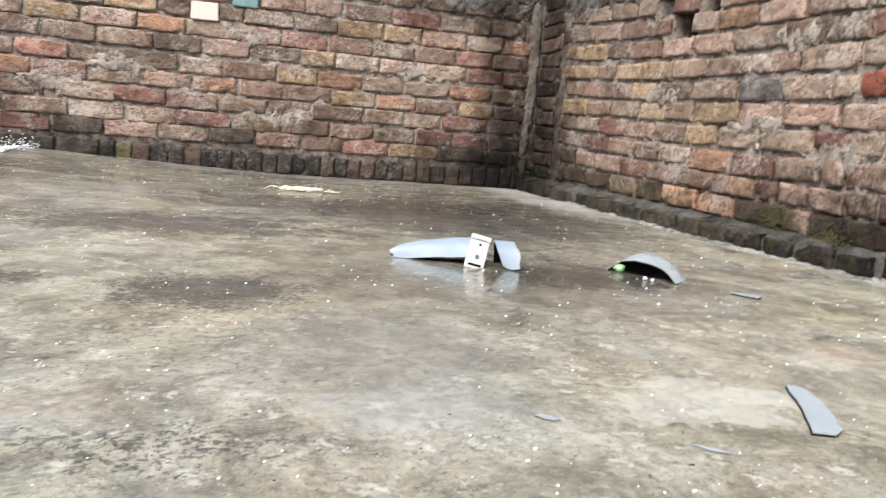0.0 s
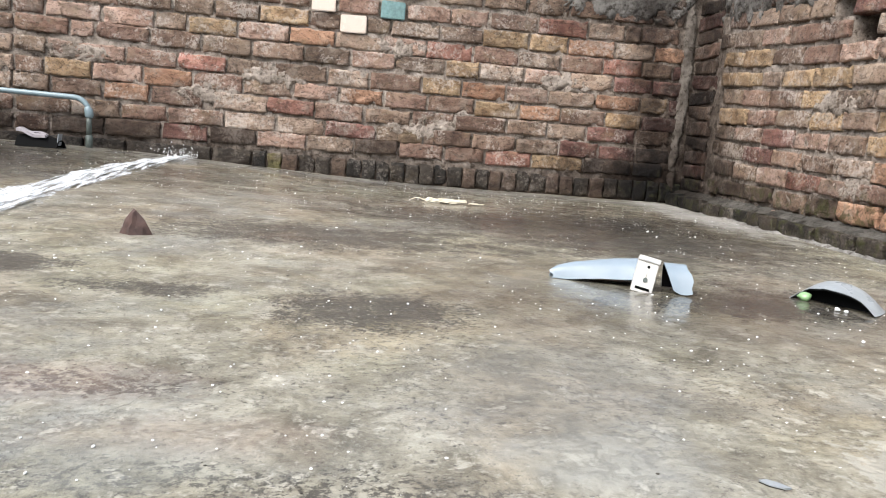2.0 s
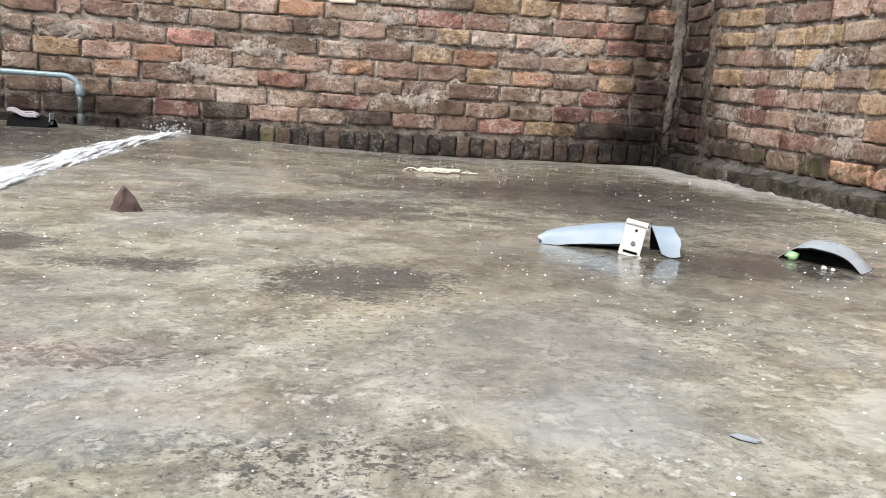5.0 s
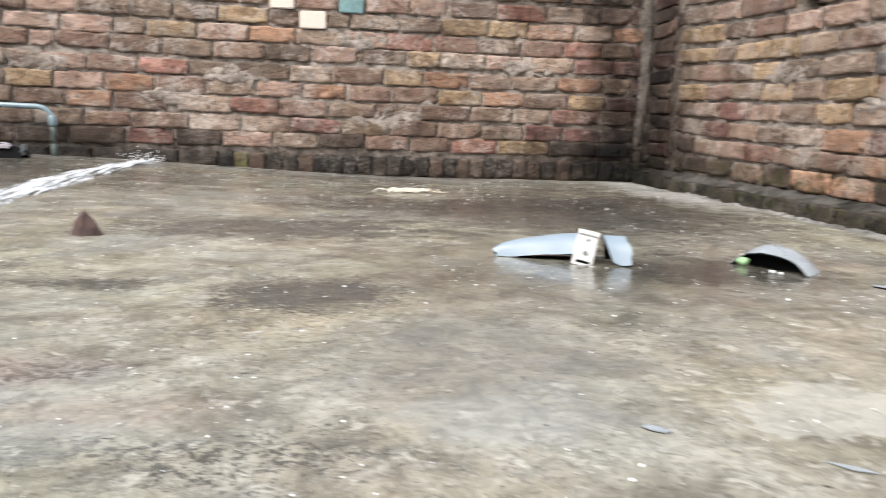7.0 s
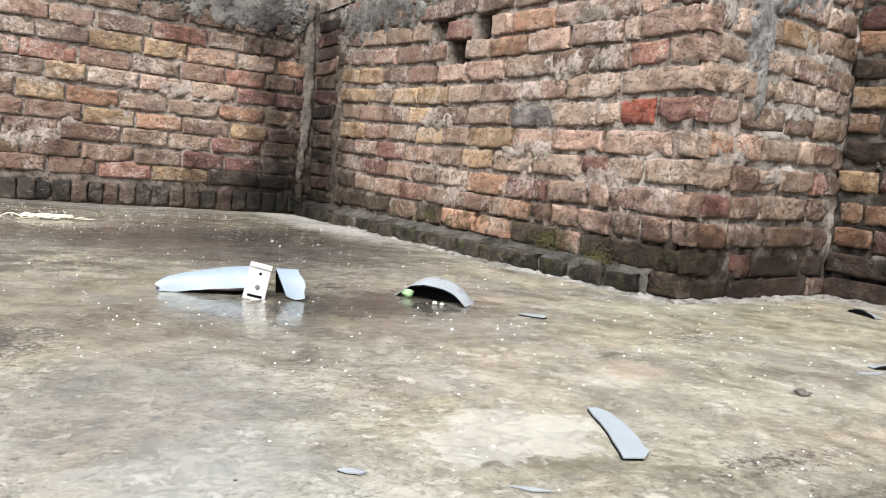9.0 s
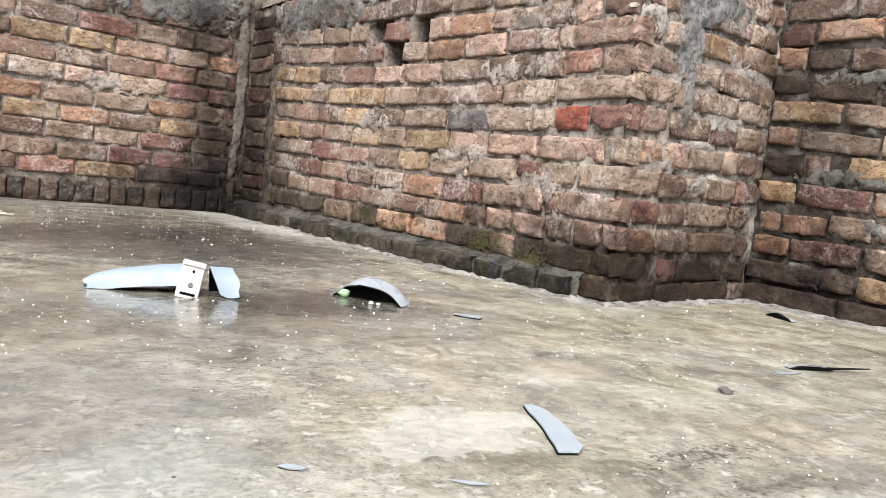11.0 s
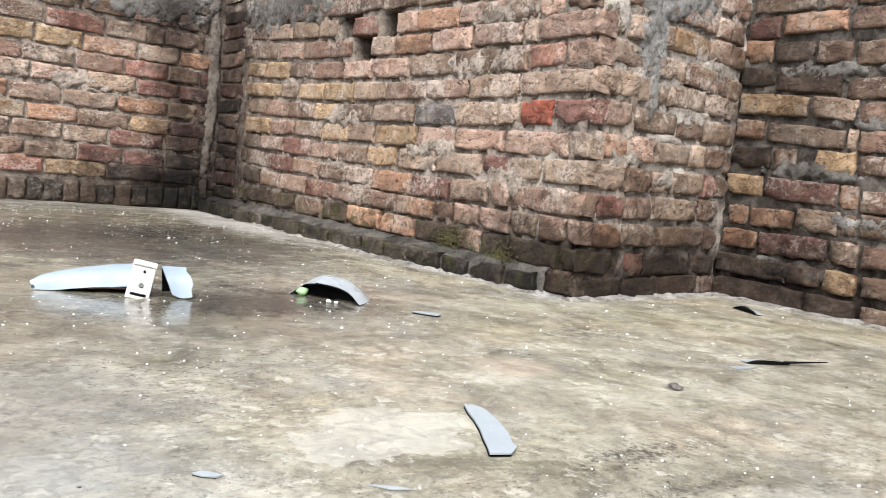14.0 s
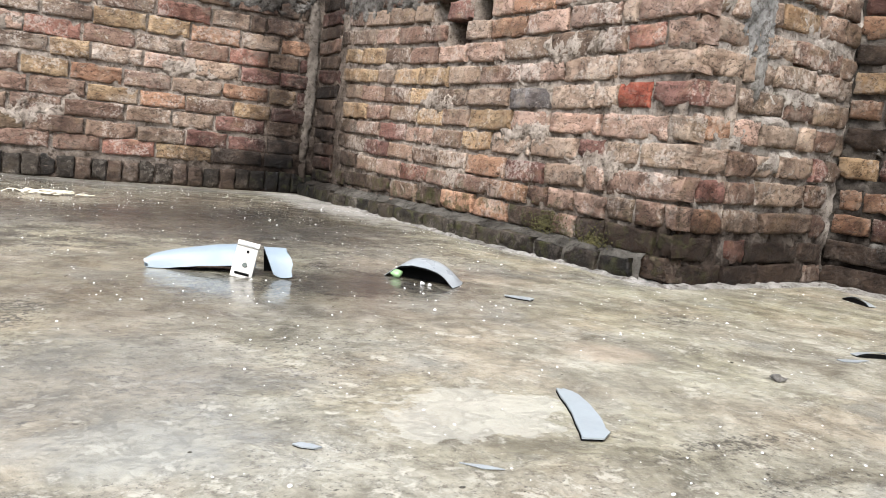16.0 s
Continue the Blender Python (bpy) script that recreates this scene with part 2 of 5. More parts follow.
def floor_material():
    m = Nodes("wet_screed", 0.6, spec=0.4)
    flat = m.place((1, 1, 0.2))
    blot = m.noise(7.0, 12, 0.78, flat, 0.6)
    c = m.ramp(blot, [(0.36, (0.105, 0.093, 0.064)), (0.44, (0.20, 0.181, 0.131)), (0.51, (0.285, 0.262, 0.197)), (0.62, (0.40, 0.375, 0.30))])
    # olive, rosy and bluish-grey casts of the worn cement
    c = m.mix(m.ramp(m.noise(2.1, 5, 0.65, m.place((1, 1, 0.2), 0.11)), [(0.46, 0.0), (0.60, 0.55)]), c, m.mix(1.0, c, (0.96, 0.965, 0.80), "MULTIPLY"))
    c = m.mix(m.ramp(m.noise(1.9, 5, 0.65, m.place((1, 1, 0.2), 0.37)), [(0.48, 0.0), (0.60, 0.42)]), c, m.mix(1.0, c, (1.08, 0.90, 0.80), "MULTIPLY"))
    c = m.mix(m.ramp(m.noise(3.3, 6, 0.7, m.place((1, 1, 0.2), 0.71)), [(0.52, 0.0), (0.62, 0.55)]), c, (0.225, 0.228, 0.205))
    # pale scabs and sandy grain
    c = m.mix(m.ramp(m.noise(19, 9, 0.8, flat, 0.3), [(0.54, 0.0), (0.59, 0.65)]), c, (0.48, 0.45, 0.37))
    c = m.mix(m.ramp(m.noise(70, 6, 0.8, flat), [(0.39, 0.75), (0.46, 0.0)]), c, (0.12, 0.10, 0.072))
    c = m.mix(m.ramp(m.noise(85, 5, 0.78, flat), [(0.57, 0.0), (0.64, 0.5)]), c, (0.50, 0.47, 0.40))
    crack = m.math("ABSOLUTE", m.math("SUBTRACT", m.noise(4.5, 9, 0.66, flat, 0.5), 0.5))
    c = m.mix(m.math("MULTIPLY", m.ramp(crack, [(0.0, 1.0), (0.005, 0.0)]), m.ramp(m.noise(3, 3, 0.5, flat), [(0.46, 0.0), (0.56, 0.8)])), c, (0.07, 0.058, 0.04))
    c = m.mix(m.ramp(m.noise(8, 9, 0.74, flat, 0.4), [(0.54, 0.0), (0.60, 0.5)]), c, (0.115, 0.098, 0.066))
    # dirt flecks, denser in some places
    dirt = m.math("ADD", m.math("MULTIPLY", m.noise(46, 9, 0.80, flat, 0.3), 0.5), m.math("MULTIPLY", m.noise(125, 5, 0.75, flat), 0.5))
    for centre, size, more in (((0.05, 1.38, 0), (0.17, 0.13, 1), 0.14), ((1.0, 2.75, 0), (0.75, 0.75, 1), 0.12), ((-0.1, 2.2, 0), (0.42, 0.20, 1), 0.13), ((-0.69, 1.60, 0), (0.14, 0.11, 1), 0.15), ((-0.36, 1.46, 0), (0.13, 0.06, 1), 0.12),
                               ((-1.7, 3.4, 0), (0.7, 0.8, 1), 0.12), ((0.95, 0.58, 0), (0.11, 0.03, 1), 0.07), ((0.93, 0.47, 0), (0.12, 0.03, 1), 0.04), ((-0.20, 0.71, 0), (0.13, 0.05, 1), 0.06), ((0.03, 0.68, 0), (0.12, 0.06, 1), 0.065),
                               ((-0.30, 0.95, 0), (0.14, 0.04, 1), 0.08), ((0.25, 2.9, 0), (0.5, 0.25, 1), 0.06), ((1.55, 1.18, 0), (0.16, 0.08, 1), 0.09), ((1.0, 1.62, 0), (0.22, 0.16, 1), 0.10), ((0.7, 1.56, 0), (0.30, 0.10, 1), 0.08),
                               ((0.68, 0.76, 0), (0.14, 0.09, 1), -0.10), ((1.5, 0.95, 0), (0.6, 0.3, 1), -0.05), ((0.35, 1.05, 0), (0.5, 0.2, 1), 0.03)):
        dirt = m.math("ADD", dirt, m.math("MULTIPLY", m.spot(centre, size, 0.45, 0.45, 9.0), more))
    c = m.mix(m.ramp(dirt, [(0.56, 0.0), (0.60, 0.9)]), c, (0.05, 0.042, 0.03))
    worn = m.ramp(m.math("ADD", m.spot((0.68, 0.765, 0), (0.13, 0.085, 1), 0.5, 0.5, 12.0), m.math("MULTIPLY", m.math("SUBTRACT", m.noise(30, 6, 0.7, flat), 0.5), 0.8)), [(0.44, 0.0), (0.50, 0.6)])
    c = m.mix(worn, c, (0.45, 0.43, 0.365))
    # stains, worn pale patches, rosy brick dust, a flat grey strip along the back wall
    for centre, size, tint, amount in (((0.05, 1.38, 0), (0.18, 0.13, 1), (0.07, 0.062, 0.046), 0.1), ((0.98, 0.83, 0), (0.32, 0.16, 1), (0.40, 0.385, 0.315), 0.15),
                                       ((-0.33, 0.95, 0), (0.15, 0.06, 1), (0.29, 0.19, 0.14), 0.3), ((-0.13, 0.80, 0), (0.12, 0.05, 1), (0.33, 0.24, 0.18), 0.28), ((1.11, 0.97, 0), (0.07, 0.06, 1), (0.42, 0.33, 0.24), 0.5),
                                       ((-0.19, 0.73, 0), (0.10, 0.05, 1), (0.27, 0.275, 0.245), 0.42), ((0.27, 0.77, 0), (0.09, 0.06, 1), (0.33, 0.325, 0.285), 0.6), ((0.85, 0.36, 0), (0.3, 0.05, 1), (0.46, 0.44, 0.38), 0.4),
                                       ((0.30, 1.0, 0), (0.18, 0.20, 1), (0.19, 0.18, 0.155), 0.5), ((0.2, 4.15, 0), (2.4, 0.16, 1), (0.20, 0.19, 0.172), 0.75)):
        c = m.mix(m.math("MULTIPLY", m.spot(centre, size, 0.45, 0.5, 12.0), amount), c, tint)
    c = m.mix(1.0, c, (0.985, 0.982, 0.985), "MULTIPLY")
    brown = m.spot((0.98, 2.68, 0), (0.55, 0.42, 1), 0.5, 0.5, 5.0)
    puddle = m.spot((0.72, 1.62, 0), (0.60, 0.40, 1), 0.5, 0.35, 5.0)
    far = m.spot((0.45, 3.45, 0), (2.2, 1.0, 1), 0.5, 0.35, 3.0)
    runs = m.ramp(m.noise(2.6, 7, 0.72, m.place((0.8, 1.5, 0.2)), 0.5), [(0.47, 0.0), (0.56, 1.0)])
    # wet darkening of the far floor, with the wall's dark reflection painted in
    soak_and_reflection = m.math("MULTIPLY", far, m.math("ADD", 0.10, m.math("MULTIPLY", runs, 0.68)))
    c = m.mix(soak_and_reflection, c, m.mix(1.0, c, (0.47, 0.435, 0.40), "MULTIPLY"))
    # far left: dark wet floor, its reflection of the wall also put into the colour
    c = m.mix(m.math("MULTIPLY", m.spot((-1.8, 3.5, 0), (0.9, 0.9, 1), 0.5, 0.4, 4.0), 0.8), c, m.mix(1.0, c, (0.30, 0.29, 0.28), "MULTIPLY"))
    c = m.mix(m.math("MULTIPLY", puddle, 0.7), c, m.mix(1.0, c, (0.46, 0.45, 0.44), "MULTIPLY"))
    c = m.mix(m.math("MULTIPLY", brown, 0.6), c, m.mix(1.0, c, (0.40, 0.37, 0.34), "MULTIPLY"))
    c = m.mix(m.math("MULTIPLY", m.spot((1.68, 3.6, 0), (0.15, 0.62, 1), 0.5, 0.5, 11.0), m.ramp(m.noise(60, 6, 0.8, flat), [(0.36, 0.35), (0.55, 0.95)])), c, (0.50, 0.475, 0.435))
    film = m.math("MAXIMUM", m.math("MAXIMUM", puddle, m.math("MULTIPLY", far, 0.85)), m.ramp(m.noise(3.2, 6, 0.7, flat), [(0.42, 0.15), (0.62, 0.8)]))
    m.put(m.out, "Coat Weight", film)
    m.out.inputs["Coat IOR"].default_value = 1.33
    m.put(m.out, "Coat Roughness", m.ramp(film, [(0.2, 0.25), (0.75, 0.03)]))
    ripple = m.t.nodes.new("ShaderNodeBump")
    ripple.inputs["Strength"].default_value, ripple.inputs["Distance"].default_value = 0.35, 0.004
    m.put(ripple, "Height", m.math("ADD", m.noise(26, 3, 0.5, flat), m.math("MULTIPLY", m.noise(95, 3, 0.6, flat), 0.35)))
    m.put(m.out, "Coat Normal", ripple.outputs["Normal"])
    scab = m.ramp(m.noise(19, 9, 0.8, flat, 0.3), [(0.50, 0.0), (0.58, 1.0)])
    m.bump(m.math("ADD", m.noise(50, 8, 0.75, flat), m.math("MULTIPLY", scab, 0.25)), 0.8, 0.006)
    return m.done(c, m.ramp(m.noise(11, 4), [(0.35, 0.35), (0.65, 0.7)]))


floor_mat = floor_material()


def plain(name, colour, rough=0.5, vary=0.25, scale=30.0, metal=0.0, grime=(0.08, 0.07, 0.06), amount=0.4):
    m = Nodes(name, rough, metal)
    dark = tuple(v * (1 - vary) for v in colour)
    c = m.mix(m.ramp(m.noise(scale, 5, 0.6), [(0.35, 0.0), (0.65, 1.0)]), colour, dark)
    c = m.mix(m.ramp(m.noise(scale * 3.1, 4, 0.7), [(0.58, 0.0), (0.8, amount)]), c, grime)
    m.bump(m.noise(scale * 5, 4, 0.7), 0.25, 0.002)
    return m.done(c, m.ramp(m.noise(scale * 0.7, 3), [(0.3, max(rough - 0.12, 0.03)), (0.7, min(rough + 0.15, 1.0))]))


pvc_mat = plain("grey_blue_plastic", (0.205, 0.25, 0.287), 0.45, 0.08, 18, amount=0.15)
pvc_grey_mat = plain("mid_grey_plastic", (0.27, 0.29, 0.30), 0.35, 0.15, 22, amount=0.2)
pvc_light_mat = plain("light_grey_plastic", (0.27, 0.30, 0.315), 0.4, 0.08, 18, amount=0.12)
pvc_dark_mat = Nodes("black_plastic_inside", 0.85, spec=0.08).done((0.004, 0.004, 0.004))
white_mat = plain("off_white_plastic", (0.48, 0.46, 0.42), 0.4, 0.06, 25, amount=0.12)
tile_mat = plain("cream_glazed_tile", (0.60, 0.485, 0.40), 0.25, 0.05, 20, amount=0.1)
teal_mat = plain("teal_glazed_tile", (0.16, 0.27, 0.26), 0.35, 0.45, 30, amount=0.4)
pipe_mat = plain("blue_grey_painted_pipe", (0.21, 0.275, 0.295), 0.35, 0.2, 30, amount=0.35)
pipe_dark_mat = plain("algae_stained_pipe", (0.10, 0.12, 0.105), 0.5, 0.5, 40, amount=0.5)
green_mat = plain("lime_green_plastic", (0.22, 0.36, 0.17), 0.25, 0.1, 40, amount=0.05)
pink_mat = plain("pale_pinkish_rubber", (0.36, 0.33, 0.345), 0.55, 0.25, 30)
straw_mat = plain("pale_wet_straw", (0.66, 0.60, 0.46), 0.5, 0.25, 60, amount=0.25)
leaf_mat = plain("dark_litter", (0.06, 0.05, 0.035), 0.6, 0.4, 90)
redpiece_mat = plain("dark_red_broken_brick", (0.075, 0.042, 0.034), 0.8, 0.5, 40)
moss_mat = plain("green_brown_moss", (0.06, 0.052, 0.012), 0.95, 0.5, 90)
foam = Nodes("white_water_foam", 0.2, spec=0.5)
strand = foam.noise(26, 7, 0.72, foam.place((2.4, 0.15, 1)), 0.25)
foam.bump(foam.math("ADD", strand, foam.math("MULTIPLY", foam.noise(110, 4, 0.7), 0.3)), 0.35, 0.006)
body = foam.t.nodes.new("ShaderNodeAttribute")
body.attribute_name = "body"
foam.put(foam.out, "Alpha", foam.ramp(foam.math("ADD", strand, foam.math("MULTIPLY", body.outputs["Fac"], 0.17)), [(0.50, 0.0), (0.66, 1.0)]))
foam_mat = foam.done(foam.ramp(strand, [(0.36, (0.52, 0.54, 0.53)), (0.48, (0.68, 0.71, 0.72)), (0.56, (0.80, 0.82, 0.83))]))
hail_mat = plain("wet_white_ice", (0.84, 0.84, 0.82), 0.15, 0.05, 60, amount=0.0)


# ---- building helpers ----
def mesh_of(name, verts, faces, material, smooth=True):
    me = bpy.data.meshes.new(name)
    me.from_pydata(verts, [], faces)
    me.materials.append(material)
    if smooth:
        me.polygons.foreach_set("use_smooth", [True] * len(me.polygons))
    me.update()
    return me


def part(name, data, parent, label="", material=None):
    """Links a mesh (or a bmesh) as one object under its thing."""
    if isinstance(data, bmesh.types.BMesh):
        me = bpy.data.meshes.new(name)
        bmesh.ops.recalc_face_normals(data, faces=data.faces)
        data.to_mesh(me)
        data.free()
        me.materials.append(material)
        data = me
    ob = new(name, data)
    ob.parent = parent
    if label:
        tagged(ob, label)
    return ob


def thing(name, m, label, category, group="", kind=""):
    ob = new(name)
    ob.matrix_world = m
    ob.empty_display_size = 0.05
    return tagged(ob, label, category, group, kind)


def floor_z(x, y):
    """The screed rises gently towards the back on the side of the pipe."""
    a = min(max((0.55 - x) / 2.1, 0.0), 1.0)
    b = min(max((y - 1.7) / 2.5, 0.0), 1.0)
    a, b = a * a * (3 - 2 * a), b * b * (3 - 2 * b)
    return 0.075 * a * b


def sheet(points, thick):
    """A closed shell from a grid of points [row][column], thickened along its normals."""
    bm = bmesh.new()
    grid = [[bm.verts.new(p) for p in row] for row in points]
    for r0, r1 in zip(grid, grid[1:]):
        for a, b, c, d in zip(r0, r0[1:], r1[1:], r1):
            bm.faces.new((a, b, c, d))
    bmesh.ops.recalc_face_normals(bm, faces=bm.faces)
    bmesh.ops.solidify(bm, geom=bm.faces[:], thickness=thick)
    for f in bm.faces:
        f.smooth = True
    for e in bm.edges:
        if len(e.link_faces) == 2 and e.calc_face_angle() > 0.75:
            e.smooth = False
    return bm


def slab(outline, thick, bend=None):
    """A flat piece with the given outline (x, y), thickened upward; bend gives z at (x, y)."""
    bm = bmesh.new()
    z = bend or (lambda x, y: 0.0)
    low = [bm.verts.new((x, y, z(x, y))) for x, y in outline]
    high = [bm.verts.new((x, y, z(x, y) + thick)) for x, y in outline]
    bm.faces.new(low), bm.faces.new(high)
    for i in range(len(outline)):
        j = (i + 1) % len(outline)
        bm.faces.new((low[i], low[j], high[j], high[i]))
    return bm


def tube(points, radii, sides=14):
    bm = bmesh.new()
    rings = []
    pts = [Vector(p) for p in points]
    for i, (p, r) in enumerate(zip(pts, radii)):
        d = (pts[min(i + 1, len(pts) - 1)] - pts[max(i - 1, 0)]).normalized()
        a = d.cross(Vector((0, 1, 0))).normalized()
        b = d.cross(a)
        rings.append([bm.verts.new(p + r * (math.cos(w) * a + math.sin(w) * b)) for w in (2 * math.pi * k / sides for k in range(sides))])
    for r0, r1 in zip(rings, rings[1:]):
        for k in range(sides):
            f = bm.faces.new((r0[k], r0[(k + 1) % sides], r1[(k + 1) % sides], r1[k]))
            f.smooth = True
    bm.faces.new(rings[0]), bm.faces.new(rings[-1])
    return bm


def lump(radius, squash=1.0, rough=0.25, seed=0, level=2):
    bm = bmesh.new()
    bmesh.ops.create_icosphere(bm, subdivisions=level, radius=radius)
    for v in bm.verts:
        v.co *= 1 + rough * noise.noise(v.co / radius * 1.3 + Vector((seed * 7.1, 0, 0)))
        v.co.z *= squash
    for f in bm.faces:
        f.smooth = True
    return bm


# ---- floor ----
def build_floor():
    xs = np.concatenate([np.arange(-40, -3.2, 2.3), np.arange(-3.2, 3.4, 0.03), np.arange(3.4, 40, 2.3)])
    ys = np.concatenate([np.arange(-40, -0.6, 2.2), np.arange(-0.6, 4.6, 0.03), np.arange(4.6, 40, 2.2)])
    verts, faces = [], []
    for y in ys:
        for x in xs:
            w = 0.0035 * noise.noise(Vector((x * 3.1, y * 3.1, 0.3))) + 0.0012 * noise.noise(Vector((x * 14, y * 14, 1.7)))
            verts.append((x, y, floor_z(x, y) + w))
    n = len(xs)
    for j in range(len(ys) - 1):
        for i in range(n - 1):
            faces.append((j * n + i, j * n + i + 1, (j + 1) * n + i + 1, (j + 1) * n + i))
    ob = new("floor", mesh_of("floor", verts, faces, floor_mat))
    return tagged(ob, "wet stained cement screed floor with shallow puddles", "floor", kind="structure")


floor = build_floor()


# ---- brick walls ----
def brick_mesh(seed, length, height, depth=0.07):
    """One worn brick: a flaked front, knocked corners and ragged edges."""
    rnd = random.Random(seed)
    nx, nz = 10 if length > 0.15 else 7, 6
    verts, faces = [], []
    chips = [(rnd.choice((-1, 1)) * length * rnd.uniform(0.30, 0.5), rnd.choice((-1, 1)) * height / 2, rnd.uniform(0.014, 0.034), rnd.uniform(0.006, 0.016)) for _ in range(3)]
    hollow = (rnd.uniform(-0.3, 0.3) * length, rnd.uniform(-0.3, 0.3) * height, rnd.uniform(0.03, 0.06), rnd.uniform(-0.002, 0.005))

    def ring_point(i, j, inset, y, amount):
        x = -length / 2 + length * i / (nx - 1)
        z = -height / 2 + height * j / (nz - 1)
        x += inset * (1 if i == 0 else -1 if i == nx - 1 else 0)
        z += inset * (1 if j == 0 else -1 if j == nz - 1 else 0)
        k = Vector((x * 26 + seed * 3.7, z * 30, y * 9))
        dx, dy, dz = amount * noise.noise(k), 0.55 * amount * noise.noise(k + Vector((5, 0, 0))), amount * noise.noise(k + Vector((0, 9, 0)))
        dy += 0.28 * amount * noise.noise(k * 3.1)
        dz += 0.25 * amount * noise.noise(k * 2.7 + Vector((2, 0, 0)))
        for cx, cz, r, deep in chips:
            near = max(1.0 - math.hypot(x - cx, z - cz) / r, 0.0)
            dy -= deep * near
            dz -= 0.35 * deep * near * (1 if cz > 0 else -1)
        hx, hz, r, deep = hollow
        dy -= deep * max(1.0 - math.hypot((x - hx) * 0.6, z - hz) / r, 0.0)
        return (x + dx, y + dy, z + dz)

    for j in range(nz):
        for i in range(nx):
            verts.append(ring_point(i, j, 0.0035, rnd.uniform(-0.0008, 0.0008), 0.0078))
    for j in range(nz - 1):
        for i in range(nx - 1):
            a = j * nx + i
            faces.append((a + 1, a, a + nx, a + nx + 1))
    rim = [(i, 0) for i in range(nx)] + [(nx - 1, j) for j in range(1, nz)] + [(i, nz - 1) for i in range(nx - 2, -1, -1)] + [(0, j) for j in range(nz - 2, 0, -1)]
    rings = [[j * nx + i for i, j in rim]]
    for inset, y, amount in ((0.0, -0.0045, 0.0078), (0.0, -depth, 0.005)):
        rings.append(list(range(len(verts), len(verts) + len(rim))))
        verts += [ring_point(i, j, inset, y, amount) for i, j in rim]
    for r0, r1 in zip(rings, rings[1:]):
        for k in range(len(rim)):
            q = (k + 1) % len(rim)
            faces.append((r0[k], r0[q], r1[q], r1[k]))
    me = mesh_of("brick", verts, faces, brick_mat)
    me.polygons.foreach_set("use_smooth", [k < (nx - 1) * (nz - 1) for k in range(len(faces))])
    return me


STRETCHERS = [brick_mesh(k, 0.225, 0.074) for k in range(16)]
HEADERS = [brick_mesh(20 + k, 0.112, 0.074) for k in range(12)]
SOLDIERS = [brick_mesh(40 + k, 0.074, 0.098) for k in range(10)]


